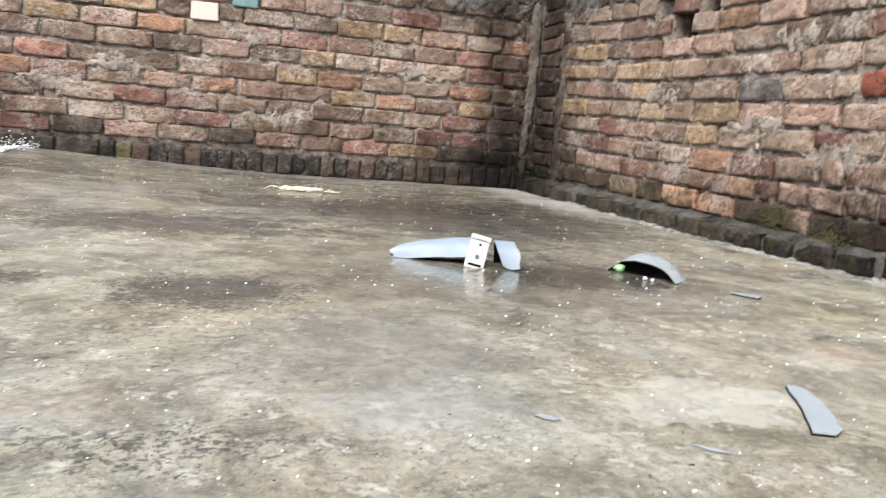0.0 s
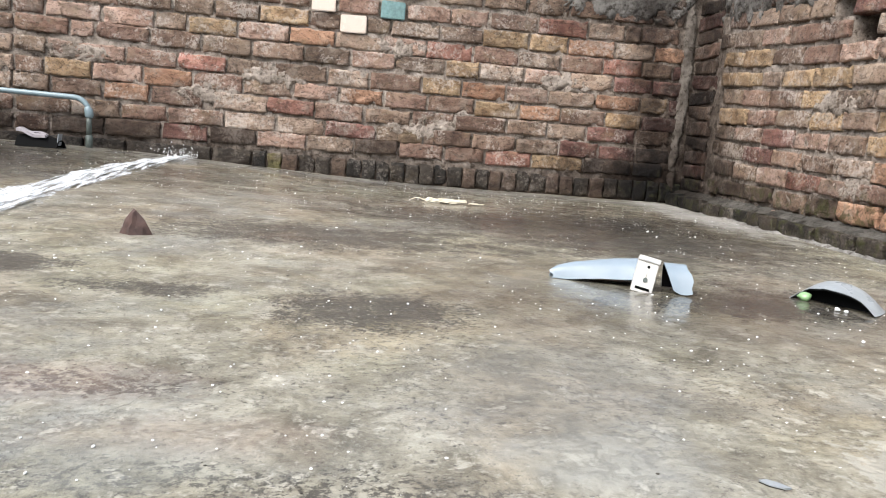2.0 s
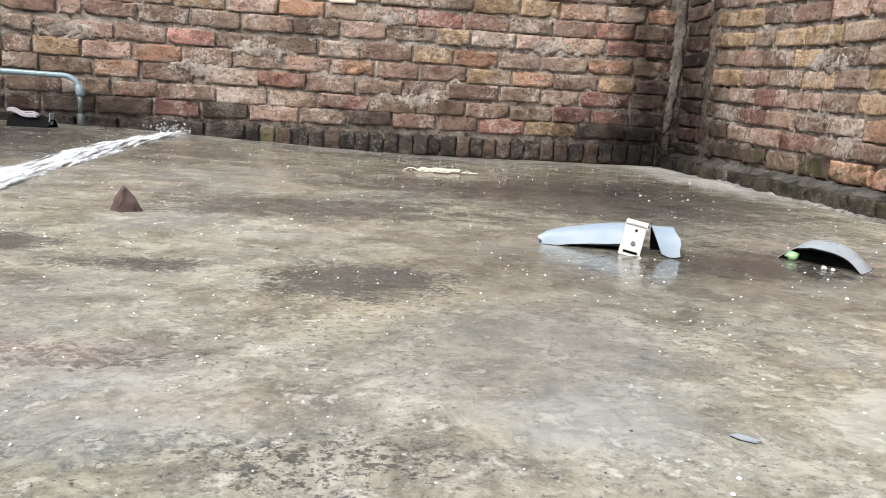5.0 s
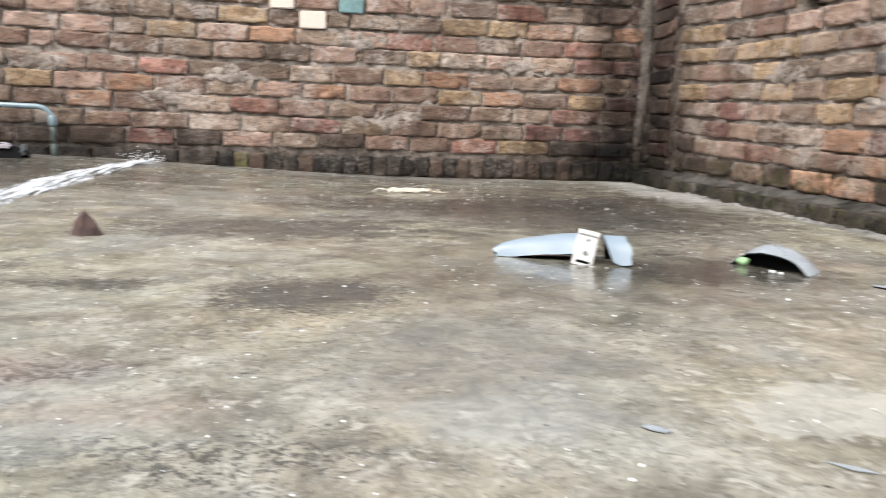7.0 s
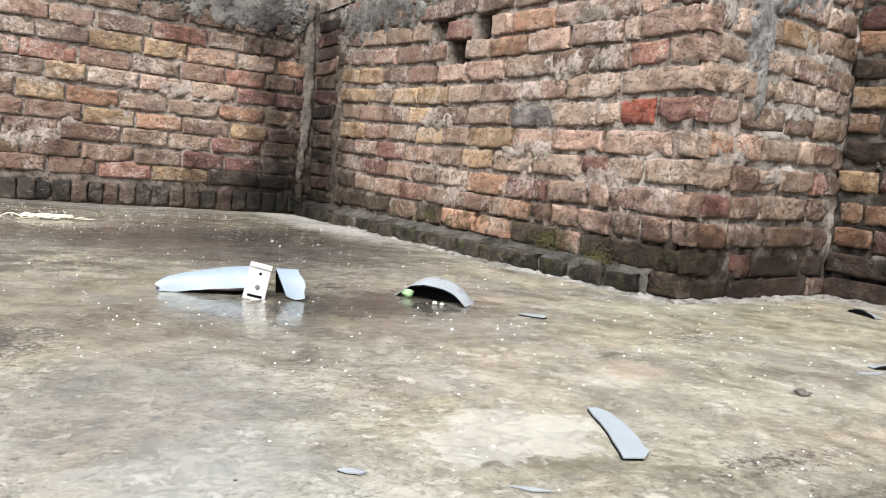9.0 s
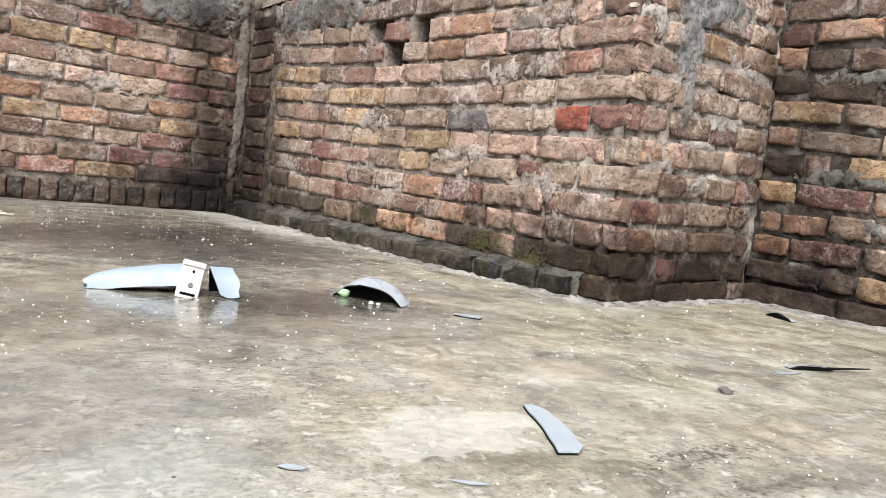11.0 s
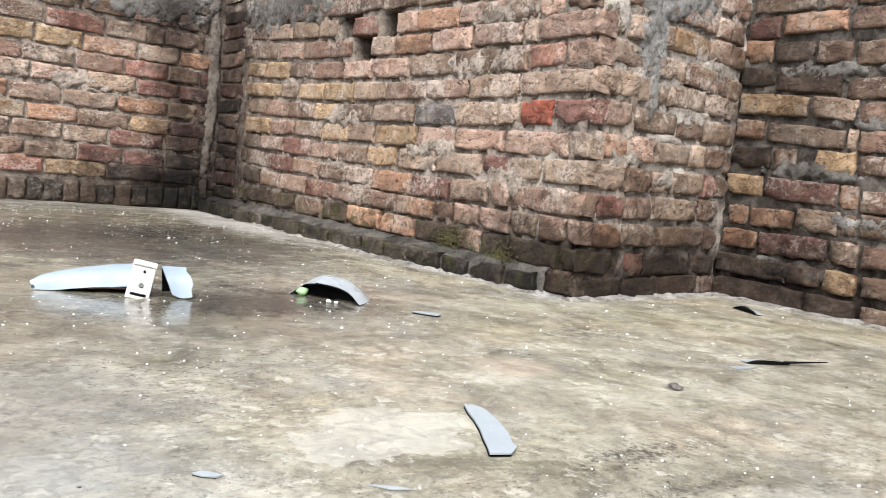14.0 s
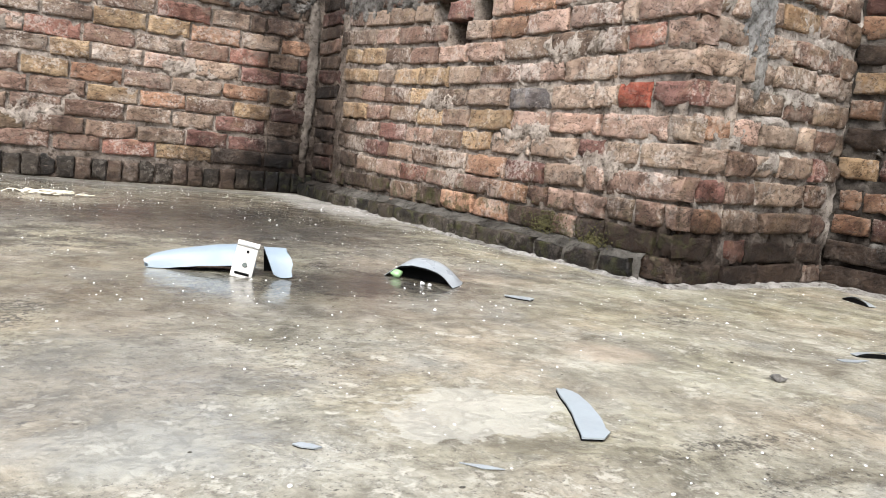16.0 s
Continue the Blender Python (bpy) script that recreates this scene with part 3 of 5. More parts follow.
class Wall:
    """A brick wall: a mortar core with bricks standing proud of it, one object each up to the height that is seen."""

    def __init__(self, name, start, end, height, label, seed, holes=(), back=0.23, trim=(0.0, 0.0), span=None, quoin=False, mortar=None, top=None):
        self.start, self.end = Vector((*start, 0)), Vector((*end, 0))
        self.along = (self.end - self.start).normalized()
        self.length = (self.end - self.start).length
        self.out = Vector((self.along.y, -self.along.x, 0))
        self.turn = Matrix((self.out.cross(Vector((0, 0, 1))), self.out, (0, 0, 1))).transposed().to_4x4()
        self.rnd = random.Random(seed)
        self.seed, self.holes, self.height, self.trim = seed, holes, height, trim
        self.mortar, self.top = mortar or mortar_mat, top or (lambda s: height)
        self.core = new(name, self.core_mesh(name, back))
        tagged(self.core, label, "brick wall", kind="structure")
        self.span, self.quoin = span or (0.0, self.length), quoin

    def at(self, s, out, z):
        return self.start + s * self.along + out * self.out + Vector((0, 0, z))

    def hole(self, s, z, grow=0.0):
        return any(abs(s - a) < w / 2 + grow and abs(z - b) < h / 2 + grow for a, b, w, h in self.holes)

    def core_mesh(self, name, back):
        n, m = max(int(self.length / 0.022), 2), int(1.25 / 0.022)
        zs = [-0.06 + 1.29 * j / m for j in range(m + 1)] + [self.height]
        verts, faces = [], []
        for z in zs:
            for i in range(n + 1):
                s = self.trim[0] + (self.length - self.trim[0] - self.trim[1]) * i / n
                p = Vector((s * 16 + self.seed * 3, z * 16, 0))
                d = -0.0138 + 0.012 * noise.noise(p) + 0.014 * noise.noise(p * 2.9)
                if self.hole(s, z):
                    d = -0.21
                verts.append(self.at(s, d, min(z, self.top(s))))
        for j in range(len(zs) - 1):
            for i in range(n):
                a = j * (n + 1) + i
                faces.append((a + 1, a, a + n + 1, a + n + 2))
        k = len(verts)
        for z in (-0.06, self.height):
            verts += [self.at(self.trim[0], -back, z), self.at(self.length - self.trim[1], -back, z)]
        top = len(zs) - 1
        faces += [(k + 1, k + 3, k + 2, k), (top * (n + 1), k + 2, k + 3, top * (n + 1) + n), (n, k + 1, k, 0)]
        faces.append([j * (n + 1) for j in range(len(zs))] + [k + 2, k])
        faces.append([j * (n + 1) + n for j in range(len(zs) - 1, -1, -1)] + [k + 1, k + 3])
        return mesh_of(name, verts, faces, self.mortar)

    def brick(self, s, z, length, height, kind, out=0.0, material=None, lean=0.0):
        pool, base = {"s": (STRETCHERS, (0.225, 0.074)), "h": (HEADERS, (0.112, 0.074)), "v": (SOLDIERS, (0.074, 0.098))}[kind]
        ob = new("brick", self.rnd.choice(pool))
        flip = self.rnd.choice((1, -1))
        ob.parent = self.core
        ob.matrix_world = (Matrix.Translation(self.at(s, out + self.rnd.uniform(-0.004, 0.005), z)) @ self.turn
                           @ pose(0, 0, 0, self.rnd.uniform(-2.5, 2.5), lean + self.rnd.uniform(-1.0, 1.0), self.rnd.uniform(-2, 2))
                           @ Matrix.Diagonal((length / base[0], 1, height / base[1], 1)))
        if material is not None:
            ob.material_slots[0].link = "OBJECT"
            ob.material_slots[0].material = material
        return ob

    def course(self, z, pitch, first, spots=(), special=None, warp=None, header=0.3, dark=False, gap=0.016, span=None, mean=0.232):
        """One level row of stretchers and headers in irregular bond."""
        a, b = span or (0.0, self.length)
        s = a - first
        while s < b - 0.02:
            short = self.rnd.random() < header
            want = (0.112 if short else mean) + self.rnd.uniform(-0.014, 0.012)
            lo, hi = max(s, a), min(s + want, b)
            s += want
            if hi - lo < 0.045:
                continue
            mid, length = (lo + hi) / 2, hi - lo - gap - self.rnd.uniform(-0.004, 0.007)
            zc = warp(mid, z) if warp else z
            if self.hole(mid, zc, 0.02) or zc + 0.25 * pitch > self.top(mid):
                continue
            mat = SPECIAL["d"] if dark else None
            for kind, ss, zz in spots:
                if lo <= ss < hi and abs(zz - zc) < pitch / 2:
                    mat = SPECIAL[kind]
            self.brick(mid, zc + self.rnd.uniform(-0.004, 0.004), length, pitch - 0.016 + self.rnd.uniform(-0.007, 0.004), "s" if length > 0.15 else "h", 0.0, mat)

    def row(self, z0, slope, sag, colours, joints, pitch=0.088):
        """One row laid out brick by brick; a dot leaves a place open. What is not laid out is filled in irregular bond."""
        def level(s, z=0.0):
            s = min(max(s, joints[0] - 0.2), joints[-1] + 0.2)
            return z0 + slope * s + sag * s * s

        joints = list(joints)
        if self.quoin and abs(joints[-1] - self.length) < 0.06:
            joints[-1] = self.length + 0.012
        if self.trim[0] > 0:
            joints[0] = max(joints[0], 0.014)
        for code, lo, hi in zip(colours, joints, joints[1:]):
            if code == "." or hi - lo < 0.035:
                continue
            length = hi - lo - self.rnd.uniform(0.009, 0.021)
            mid = (lo + hi) / 2 + self.rnd.uniform(-0.002, 0.002)
            tilt = math.degrees(math.atan(slope + 2 * sag * mid))
            self.brick(mid, level(mid) + self.rnd.uniform(-0.003, 0.003), length, pitch - 0.0145 + self.rnd.uniform(-0.008, 0.005), "s" if length > 0.15 else "h", self.rnd.uniform(-0.003, 0.004), SPECIAL[code], tilt)
        if joints[0] > self.span[0] + 0.06:
            self.course(0.0, pitch, 0.1 * self.rnd.random(), warp=level, span=(self.span[0], joints[0]))
        if joints[-1] < self.span[1] - 0.06:
            self.course(0.0, pitch, 0.0, warp=level, span=(joints[-1], self.span[1]))

    def upper(self, z0, pitch, start=0.0):
        """Rows on the parts that the path never shows, joined."""
        verts, faces = [], []
        z, row = z0, 0
        while z < self.height - pitch * 0.6:
            s = start - 0.12 * (row % 2)
            while s < self.length - 0.05:
                lo, hi = max(s, start) + 0.006, min(s + 0.232, self.length) - 0.006
                if hi - lo > 0.05:
                    k = len(verts)
                    for d, q in ((-0.03, 0.0), (0.002, 0.008)):
                        verts += [self.at(lo + q, d, z - pitch / 2 + 0.006 + q), self.at(hi - q, d, z - pitch / 2 + 0.006 + q), self.at(hi - q, d, z + pitch / 2 - 0.006 - q), self.at(lo + q, d, z + pitch / 2 - 0.006 - q)]
                    faces += [(k + 4, k + 5, k + 6, k + 7)] + [(k + i, k + (i + 1) % 4, k + 4 + (i + 1) % 4, k + 4 + i) for i in range(4)]
                s += 0.232
            z += pitch
            row += 1
        ob = part("upper_bricks", mesh_of("upper_bricks", verts, faces, brick_far_mat, False), self.core)
        tagged(ob, kind="stuff")


BACK_Y, SIDE_X, PIER_Y, FAR_X = 4.33, 1.88, 1.545, 2.74

# the wall opposite, along x; its distance along is x + 2.9
X0 = -2.9
back_wall = Wall("wall_north", (X0, BACK_Y), (2.15, BACK_Y), 1.29, "weathered reddish-brown brick wall with lime mortar and damp foot", 3, span=(0.0, 4.71))
s = 0.02
while s < back_wall.length - 0.28:
    if s + X0 < -0.55:
        w = back_wall.rnd.uniform(0.19, 0.235)
        back_wall.brick(s + w / 2, 0.075, w - 0.012, 0.088, "s", 0.006, brick_dark_mat)
    else:
        w = back_wall.rnd.uniform(0.072, 0.092)
        back_wall.brick(s + w / 2, 0.060 + back_wall.rnd.uniform(-0.006, 0.004), w - 0.008, 0.114 + back_wall.rnd.uniform(-0.012, 0.006), "v", 0.004 + back_wall.rnd.uniform(-0.008, 0.006), brick_mossy_mat if abs(s + w / 2 + X0 + 0.43) < 0.045 else SPECIAL["d"] if back_wall.rnd.random() < 0.25 else brick_dark_mat)
    s += w
# rows from the foot upward: height at the start, slope, sag, a colour letter for each brick, the joints
back_wall.row(0.171, 0.0119, -0.0022, "ddnddmdpgdnnrydd", [0.71, 0.85, 1.16, 1.34, 1.61, 1.90, 2.14, 2.39, 2.66, 2.91, 3.16, 3.41, 3.64, 3.91, 4.21, 4.50, 4.69], 0.097)
back_wall.row(0.281, -0.0038, -0.0002, "nnnnnnpggmnnnnmmd", [0.72, 0.86, 0.99, 1.16, 1.44, 1.69, 1.93, 2.22, 2.49, 2.75, 3.03, 3.29, 3.56, 3.81, 4.06, 4.29, 4.51, 4.71], 0.097)
back_wall.row(0.424, -0.0372, 0.0052, "nngnnon.grpnnnngmn", [0.72, 0.81, 0.86, 1.15, 1.34, 1.60, 1.84, 2.11, 2.16, 2.44, 2.69, 2.96, 3.22, 3.46, 3.75, 3.98, 4.21, 4.50, 4.70], 0.097)
back_wall.row(0.491, -0.0168, 0.0013, "nggnypongponnyonym", [0.73, 0.85, 0.98, 1.16, 1.31, 1.54, 1.80, 2.05, 2.31, 2.57, 2.82, 3.06, 3.30, 3.56, 3.81, 4.05, 4.31, 4.52, 4.78], 0.097)
back_wall.row(0.606, -0.0322, 0.0039, "nmgnppnSgngnyopgoym", [0.73, 0.78, 0.86, 1.16, 1.32, 1.45, 1.71, 1.97, 2.22, 2.47, 2.75, 2.98, 3.26, 3.48, 3.73, 3.97, 4.24, 4.50, 4.67, 4.78], 0.097)
back_wall.row(0.714, -0.0341, 0.0042, "nnpnnnnnpgygpgmm", [1.03, 1.16, 1.43, 1.56, 1.83, 2.09, 2.35, 2.62, 2.87, 3.11, 3.38, 3.57, 3.82, 4.08, 4.33, 4.56, 4.78], 0.097)
back_wall.row(0.808, -0.0381, 0.0048, "nnppnypogprngnrnm", [1.03, 1.15, 1.31, 1.59, 1.85, 2.02, 2.27, 2.54, 2.78, 3.03, 3.27, 3.53, 3.78, 4.02, 4.26, 4.49, 4.67, 4.78], 0.097)
back_wall.row(0.886, -0.0279, 0.0032, "nnpnnnyn.ngnyyogo", [1.03, 1.17, 1.43, 1.67, 1.94, 2.15, 2.38, 2.64, 2.80, 2.94, 3.07, 3.34, 3.57, 3.83, 4.05, 4.32, 4.55, 4.75], 0.097)
back_wall.row(1.060, -0.0740, 0.0097, "nnn.n.ppnrgn", [1.99, 2.23, 2.49, 2.64, 2.78, 3.01, 3.15, 3.39, 3.60, 3.87, 4.16, 4.37, 4.46], 0.097)
for k in range(3):
    back_wall.course(1.025 + 0.0975 * k, 0.097, 0.12 * (k % 2), span=back_wall.span, mean=0.245, header=0.12)

# the side wall; its distance along runs from the corner towards the camera
side_wall = Wall("wall_east", (SIDE_X, BACK_Y), (SIDE_X, PIER_Y), 1.27, "weathered brick wall with missing bricks and mossy foot", 5,
                 holes=[(BACK_Y - 2.97, 0.935, 0.15, 0.10), (BACK_Y - 2.66, 0.93, 0.12, 0.10), (BACK_Y - 2.83, 0.835, 0.15, 0.10)], trim=(0.0, 0.02), span=(0.36, BACK_Y - PIER_Y), quoin=True,
                 top=lambda s: 1.165 + 0.09 * min(max((s - 0.45) / 0.3, 0.0), 1.0) + 0.012 * noise.noise(Vector((s * 9, 0, 0))))


side_wall.course(0.046, 0.0875, 0.05, span=side_wall.span, header=0.3, mean=0.215)
side_wall.row(0.145, -0.0074, -0.0008, "ddndoodpddd", [0.48, 0.76, 1.02, 1.27, 1.50, 1.75, 1.98, 2.23, 2.36, 2.50, 2.72, 2.84])
side_wall.row(0.266, -0.0481, 0.0097, "dnprpnonppgnp", [0.42, 0.62, 0.85, 1.11, 1.36, 1.59, 1.85, 2.08, 2.20, 2.34, 2.50, 2.62, 2.74, 2.80])
side_wall.row(0.363, -0.0641, 0.0143, "nmnngomgpp", [0.44, 0.70, 0.97, 1.20, 1.43, 1.66, 1.93, 2.17, 2.38, 2.48, 2.80])
side_wall.row(0.441, -0.0519, 0.0114, "npmpnyggmgg", [0.39, 0.59, 0.85, 1.12, 1.36, 1.60, 1.82, 2.07, 2.33, 2.46, 2.61, 2.80])
side_wall.row(0.522, -0.0432, 0.0083, "ynnynypppg", [0.41, 0.70, 0.96, 1.21, 1.44, 1.65, 1.94, 2.17, 2.42, 2.71, 2.79])
side_wall.row(0.631, -0.0750, 0.0188, "nnnyggbggRm", [0.39, 0.62, 0.87, 1.14, 1.38, 1.62, 1.91, 2.15, 2.38, 2.49, 2.63, 2.78])
side_wall.row(0.716, -0.0706, 0.0180, "ygyygppgg", [0.38, 0.78, 0.97, 1.21, 1.46, 1.69, 1.97, 2.21, 2.47, 2.77])
side_wall.row(0.813, -0.0705, 0.0160, "yynnppnnnrp", [0.37, 0.59, 0.85, 1.10, 1.36, 1.59, 1.84, 2.12, 2.36, 2.50, 2.65, 2.76])
side_wall.row(0.909, -0.0745, 0.0158, "ngpnn.goppgp", [0.30, 0.45, 0.73, 0.97, 1.23, 1.40, 1.56, 1.73, 1.97, 2.21, 2.46, 2.53, 2.74])
side_wall.row(1.013, -0.0863, 0.0162, "ngnn.m.popnp", [0.38, 0.60, 0.86, 1.11, 1.28, 1.40, 1.60, 1.73, 1.87, 2.12, 2.38, 2.51, 2.63])
for k in range(3):
    side_wall.course(1.05 + 0.0875 * k, 0.0875, 0.12 * (k % 2), warp=lambda s, z: z - 0.035 * (s - 0.4), span=side_wall.span)

# the end face of the side wall and the wall beyond it
end_wall = Wall("wall_pier", (SIDE_X, PIER_Y), (FAR_X, PIER_Y + 0.05), 1.27, "end face of a thick brick wall, patched with grey cement", 8, trim=(0.02, 0.0), mortar=end_mortar_mat)
end_wall.row(0.027, 0.0151, 0.0000, "ddd", [0.03, 0.26, 0.46, 0.73])
end_wall.row(0.111, 0.0027, 0.0000, "d.mdd", [0.06, 0.20, 0.27, 0.37, 0.68, 0.82])
end_wall.row(0.201, 0.0113, 0.0000, "ognn", [0.03, 0.23, 0.43, 0.73, 0.82])
end_wall.row(0.288, 0.0227, 0.0000, "mngn", [0.08, 0.22, 0.38, 0.66, 0.81])
end_wall.row(0.377, 0.0243, 0.0000, "gnggm", [0.04, 0.21, 0.35, 0.47, 0.68, 0.77])
end_wall.row(0.476, 0.0217, 0.0000, "gopggn", [0.03, 0.08, 0.22, 0.36, 0.57, 0.66, 0.80])
end_wall.row(0.574, 0.0138, 0.0000, "pgnn", [0.02, 0.22, 0.47, 0.64, 0.80])
end_wall.row(0.666, 0.0127, 0.0000, "gggn", [0.01, 0.23, 0.39, 0.62, 0.77])
end_wall.row(0.760, -0.0139, 0.0000, "ggn", [-0.01, 0.25, 0.47, 0.76])
end_wall.row(0.839, 0.0301, 0.0000, "ggyn", [-0.01, 0.13, 0.39, 0.61, 0.75])
for k in range(4):
    end_wall.course(0.945 + 0.0875 * k, 0.0875, 0.12 * (k % 2) + 0.03, header=0.35, mean=0.225)
far_wall = Wall("wall_east_far", (FAR_X, PIER_Y + 0.25), (FAR_X, -2.6), 1.29, "rough brick wall with dark smeared cement joints", 11, span=(0.2, 1.9), mortar=dark_mortar_mat)
far_wall.row(0.044, -0.0206, 0.0000, "dd", [0.17, 0.53, 0.71])
far_wall.row(0.135, -0.0208, 0.0000, "ddy", [0.18, 0.46, 0.58, 0.70])
far_wall.row(0.222, -0.0033, 0.0000, "omg", [0.19, 0.33, 0.59, 0.69])
far_wall.row(0.305, 0.0144, 0.0000, "oogo", [0.20, 0.29, 0.46, 0.61, 0.67])
far_wall.row(0.430, -0.0512, 0.0000, "ymo", [0.18, 0.33, 0.59, 0.66])
far_wall.row(0.529, -0.0325, 0.0000, "dn.y", [0.19, 0.35, 0.44, 0.50, 0.64])
far_wall.row(0.637, -0.0797, 0.0000, "ogg", [0.19, 0.31, 0.59, 0.63])
far_wall.row(0.729, -0.0737, 0.0000, "yg", [0.19, 0.46, 0.62])
far_wall.row(0.831, -0.1141, 0.0000, "dd", [0.18, 0.32, 0.56])
far_wall.row(0.906, -0.0527, 0.0000, "odn", [0.18, 0.30, 0.45, 0.58])
far_wall.row(0.976, 0.0126, 0.0000, "mo", [0.18, 0.32, 0.55])
for k in range(3):
    far_wall.course(1.06 + 0.0875 * k, 0.0875, 0.12 * (k % 2), span=(0.2, 1.9))
far_wall.upper(0.05, 0.0875, 1.9)
# plain walls that close the yard behind the camera
for name, a, b in (("wall_west", (-2.9, -2.6), (-2.9, BACK_Y)), ("wall_south", (FAR_X, -2.6), (-2.9, -2.6))):
    w = Wall(name, a, b, 1.29, "plain brick yard wall", 20)
    w.upper(0.05, 0.0875)


# the corner: a stack of bricks, a strip of cement and the low plinth
corner = thing("corner_pilaster", pose(SIDE_X, 4.15, 0), "dark damp corner pilaster of single stacked bricks", "pilaster", kind="structure")


def corner_stack():
    rnd = random.Random(31)
    z = 0.09
    while z < 1.10:
        h = rnd.uniform(0.066, 0.078)
        ob = new("brick", rnd.choice(HEADERS + STRETCHERS))
        ob.parent = corner
        base = 0.225 if ob.data in STRETCHERS else 0.112
        ob.matrix_basis = (pose(0.0 + rnd.uniform(-0.004, 0.004), 0.02 + rnd.uniform(-0.012, 0.012), z + h / 2, rnd.uniform(-2, 2), rnd.uniform(-2, 2), 90 + rnd.uniform(-3, 3))
                           @ Matrix.Diagonal((0.27 / base, 1, h / 0.074, 1)))
        if rnd.random() < 0.55:
            ob.material_slots[0].link = "OBJECT"
            ob.material_slots[0].material = SPECIAL["d"] if rnd.random() < 0.5 else brick_maroon_mat
        z += h + 0.009


corner_stack()


def smear(name, plane, outline_seed, size, bulge, material, parent, scale=7.0, cut=0.0):
    """A patch of cement with a ragged outline that thins to nothing at its rim. plane(u, out, v) gives the place."""
    n, m = max(int(size[0] / 0.007), 3), max(int(size[1] / 0.007), 3)
    verts, faces, keep = [], [], []
    for j in range(m + 1):
        for i in range(n + 1):
            u, v = size[0] * (i / n - 0.5), size[1] * (j / m - 0.5)
            r = math.hypot(2 * u / size[0], 2 * v / size[1]) ** 2
            k = 1.0 - r + 0.9 * noise.noise(Vector((u * scale, v * scale, outline_seed))) + 0.45 * noise.noise(Vector((u * scale * 4, v * scale * 4, outline_seed + 5))) - cut
            keep.append(k)
            d = (bulge * min(k * 2.2, 1.0) if k > 0 else 0.05 * k) + 0.003 * noise.noise(Vector((u * 60, v * 60, outline_seed))) + 0.002 * noise.noise(Vector((u * 170, v * 170, outline_seed)))
            verts.append(plane(u, d, v))
    for j in range(m):
        for i in range(n):
            a = j * (n + 1) + i
            q = (a, a + 1, a + n + 2, a + n + 1)
            if max(keep[p] for p in q) > -0.3:
                faces.append(q)
    ob = part(name, mesh_of(name, verts, faces, material), parent)
    return ob


def on_side(y, z):
    return lambda u, d, v: (SIDE_X - d, y - u, z + v)


def on_end(x, z):
    return lambda u, d, v: (x + u, PIER_Y + 0.05 * (x + u - SIDE_X) / (FAR_X - SIDE_X) - d, z + v)


def on_back(x, z):
    return lambda u, d, v: (x + u, BACK_Y - d, z + v)


smear("cement_smear", on_end(2.16, 0.86), 1.0, (0.17, 0.36), 0.010, cement_mat, end_wall.core, 19.0, 0.3)
smear("cement_smear", on_end(2.30, 0.98), 2.0, (0.40, 0.16), 0.008, cement_mat, end_wall.core, 19.0, 0.35)
smear("lime_smear", on_end(2.19, 0.70), 8.2, (0.07, 0.30), 0.006, lime_mat, end_wall.core, 26.0, 0.45)
smear("cement_smear", on_side(3.55, 1.08), 4.0, (1.1, 0.26), 0.008, far_cement_mat, side_wall.core, 17.0, 0.35)
smear("cement_smear", on_back(1.45, 1.12), 5.0, (0.8, 0.26), 0.008, far_cement_mat, back_wall.core, 17.0, 0.2)
smear("cement_smear", on_back(0.75, 1.13), 6.0, (0.9, 0.20), 0.007, far_cement_mat, back_wall.core, 17.0, 0.3)
for k, (x, z, w, h) in enumerate(((2.14, 0.43, 0.10, 0.22), (2.30, 0.52, 0.30, 0.05), (2.42, 0.62, 0.30, 0.10), (2.40, 0.40, 0.34, 0.10), (1.97, 0.87, 0.2, 0.14), (2.55, 0.78, 0.22, 0.2))):
    smear("mortar_smear", on_end(x, z), 41.0 + k, (w, h), 0.003, end_mortar_mat, end_wall.core, 26.0, 0.62)
for k, (y, z) in enumerate(((2.3, 0.42), (1.9, 0.34), (2.1, 0.72), (2.75, 0.22), (2.0, 0.90), (2.95, 0.55))):
    smear("mortar_smear", on_side(y, z), 11.0 + k, (0.42, 0.13), 0.004, mortar_mat, side_wall.core, 22.0, 0.62)
for k, (x, z) in enumerate(((-0.42, 0.52), (0.35, 0.30), (1.15, 0.62), (-1.4, 0.55), (0.2, 0.72), (-0.75, 0.40))):
    smear("mortar_smear", on_back(x, z), 21.0 + k, (0.42, 0.13), 0.004, mortar_mat, back_wall.core, 22.0, 0.62)
for k in range(5):
    smear("cement_smear", lambda u, d, v, z0=0.14 + 0.17 * k, y0=1.30 - 0.2 * (k % 2): (FAR_X - d, y0 - u, z0 + v), 31.0 + k, (0.42, 0.09), 0.004, far_cement_mat, far_wall.core, 24.0, 0.68)


strip = smear("cement_strip", on_back(1.845, 0.72), 3.0, (0.062, 1.3), 0.011, pale_cement_mat, back_wall.core, 9.0, 0.1)
tagged(strip, "pale vertical strip of rough cement")

# the low plinth of bricks on edge along the side wall
plinth = thing("plinth", pose(SIDE_X, 2.9, 0), "low plinth of blackened bricks topped with cement", "plinth", kind="structure")


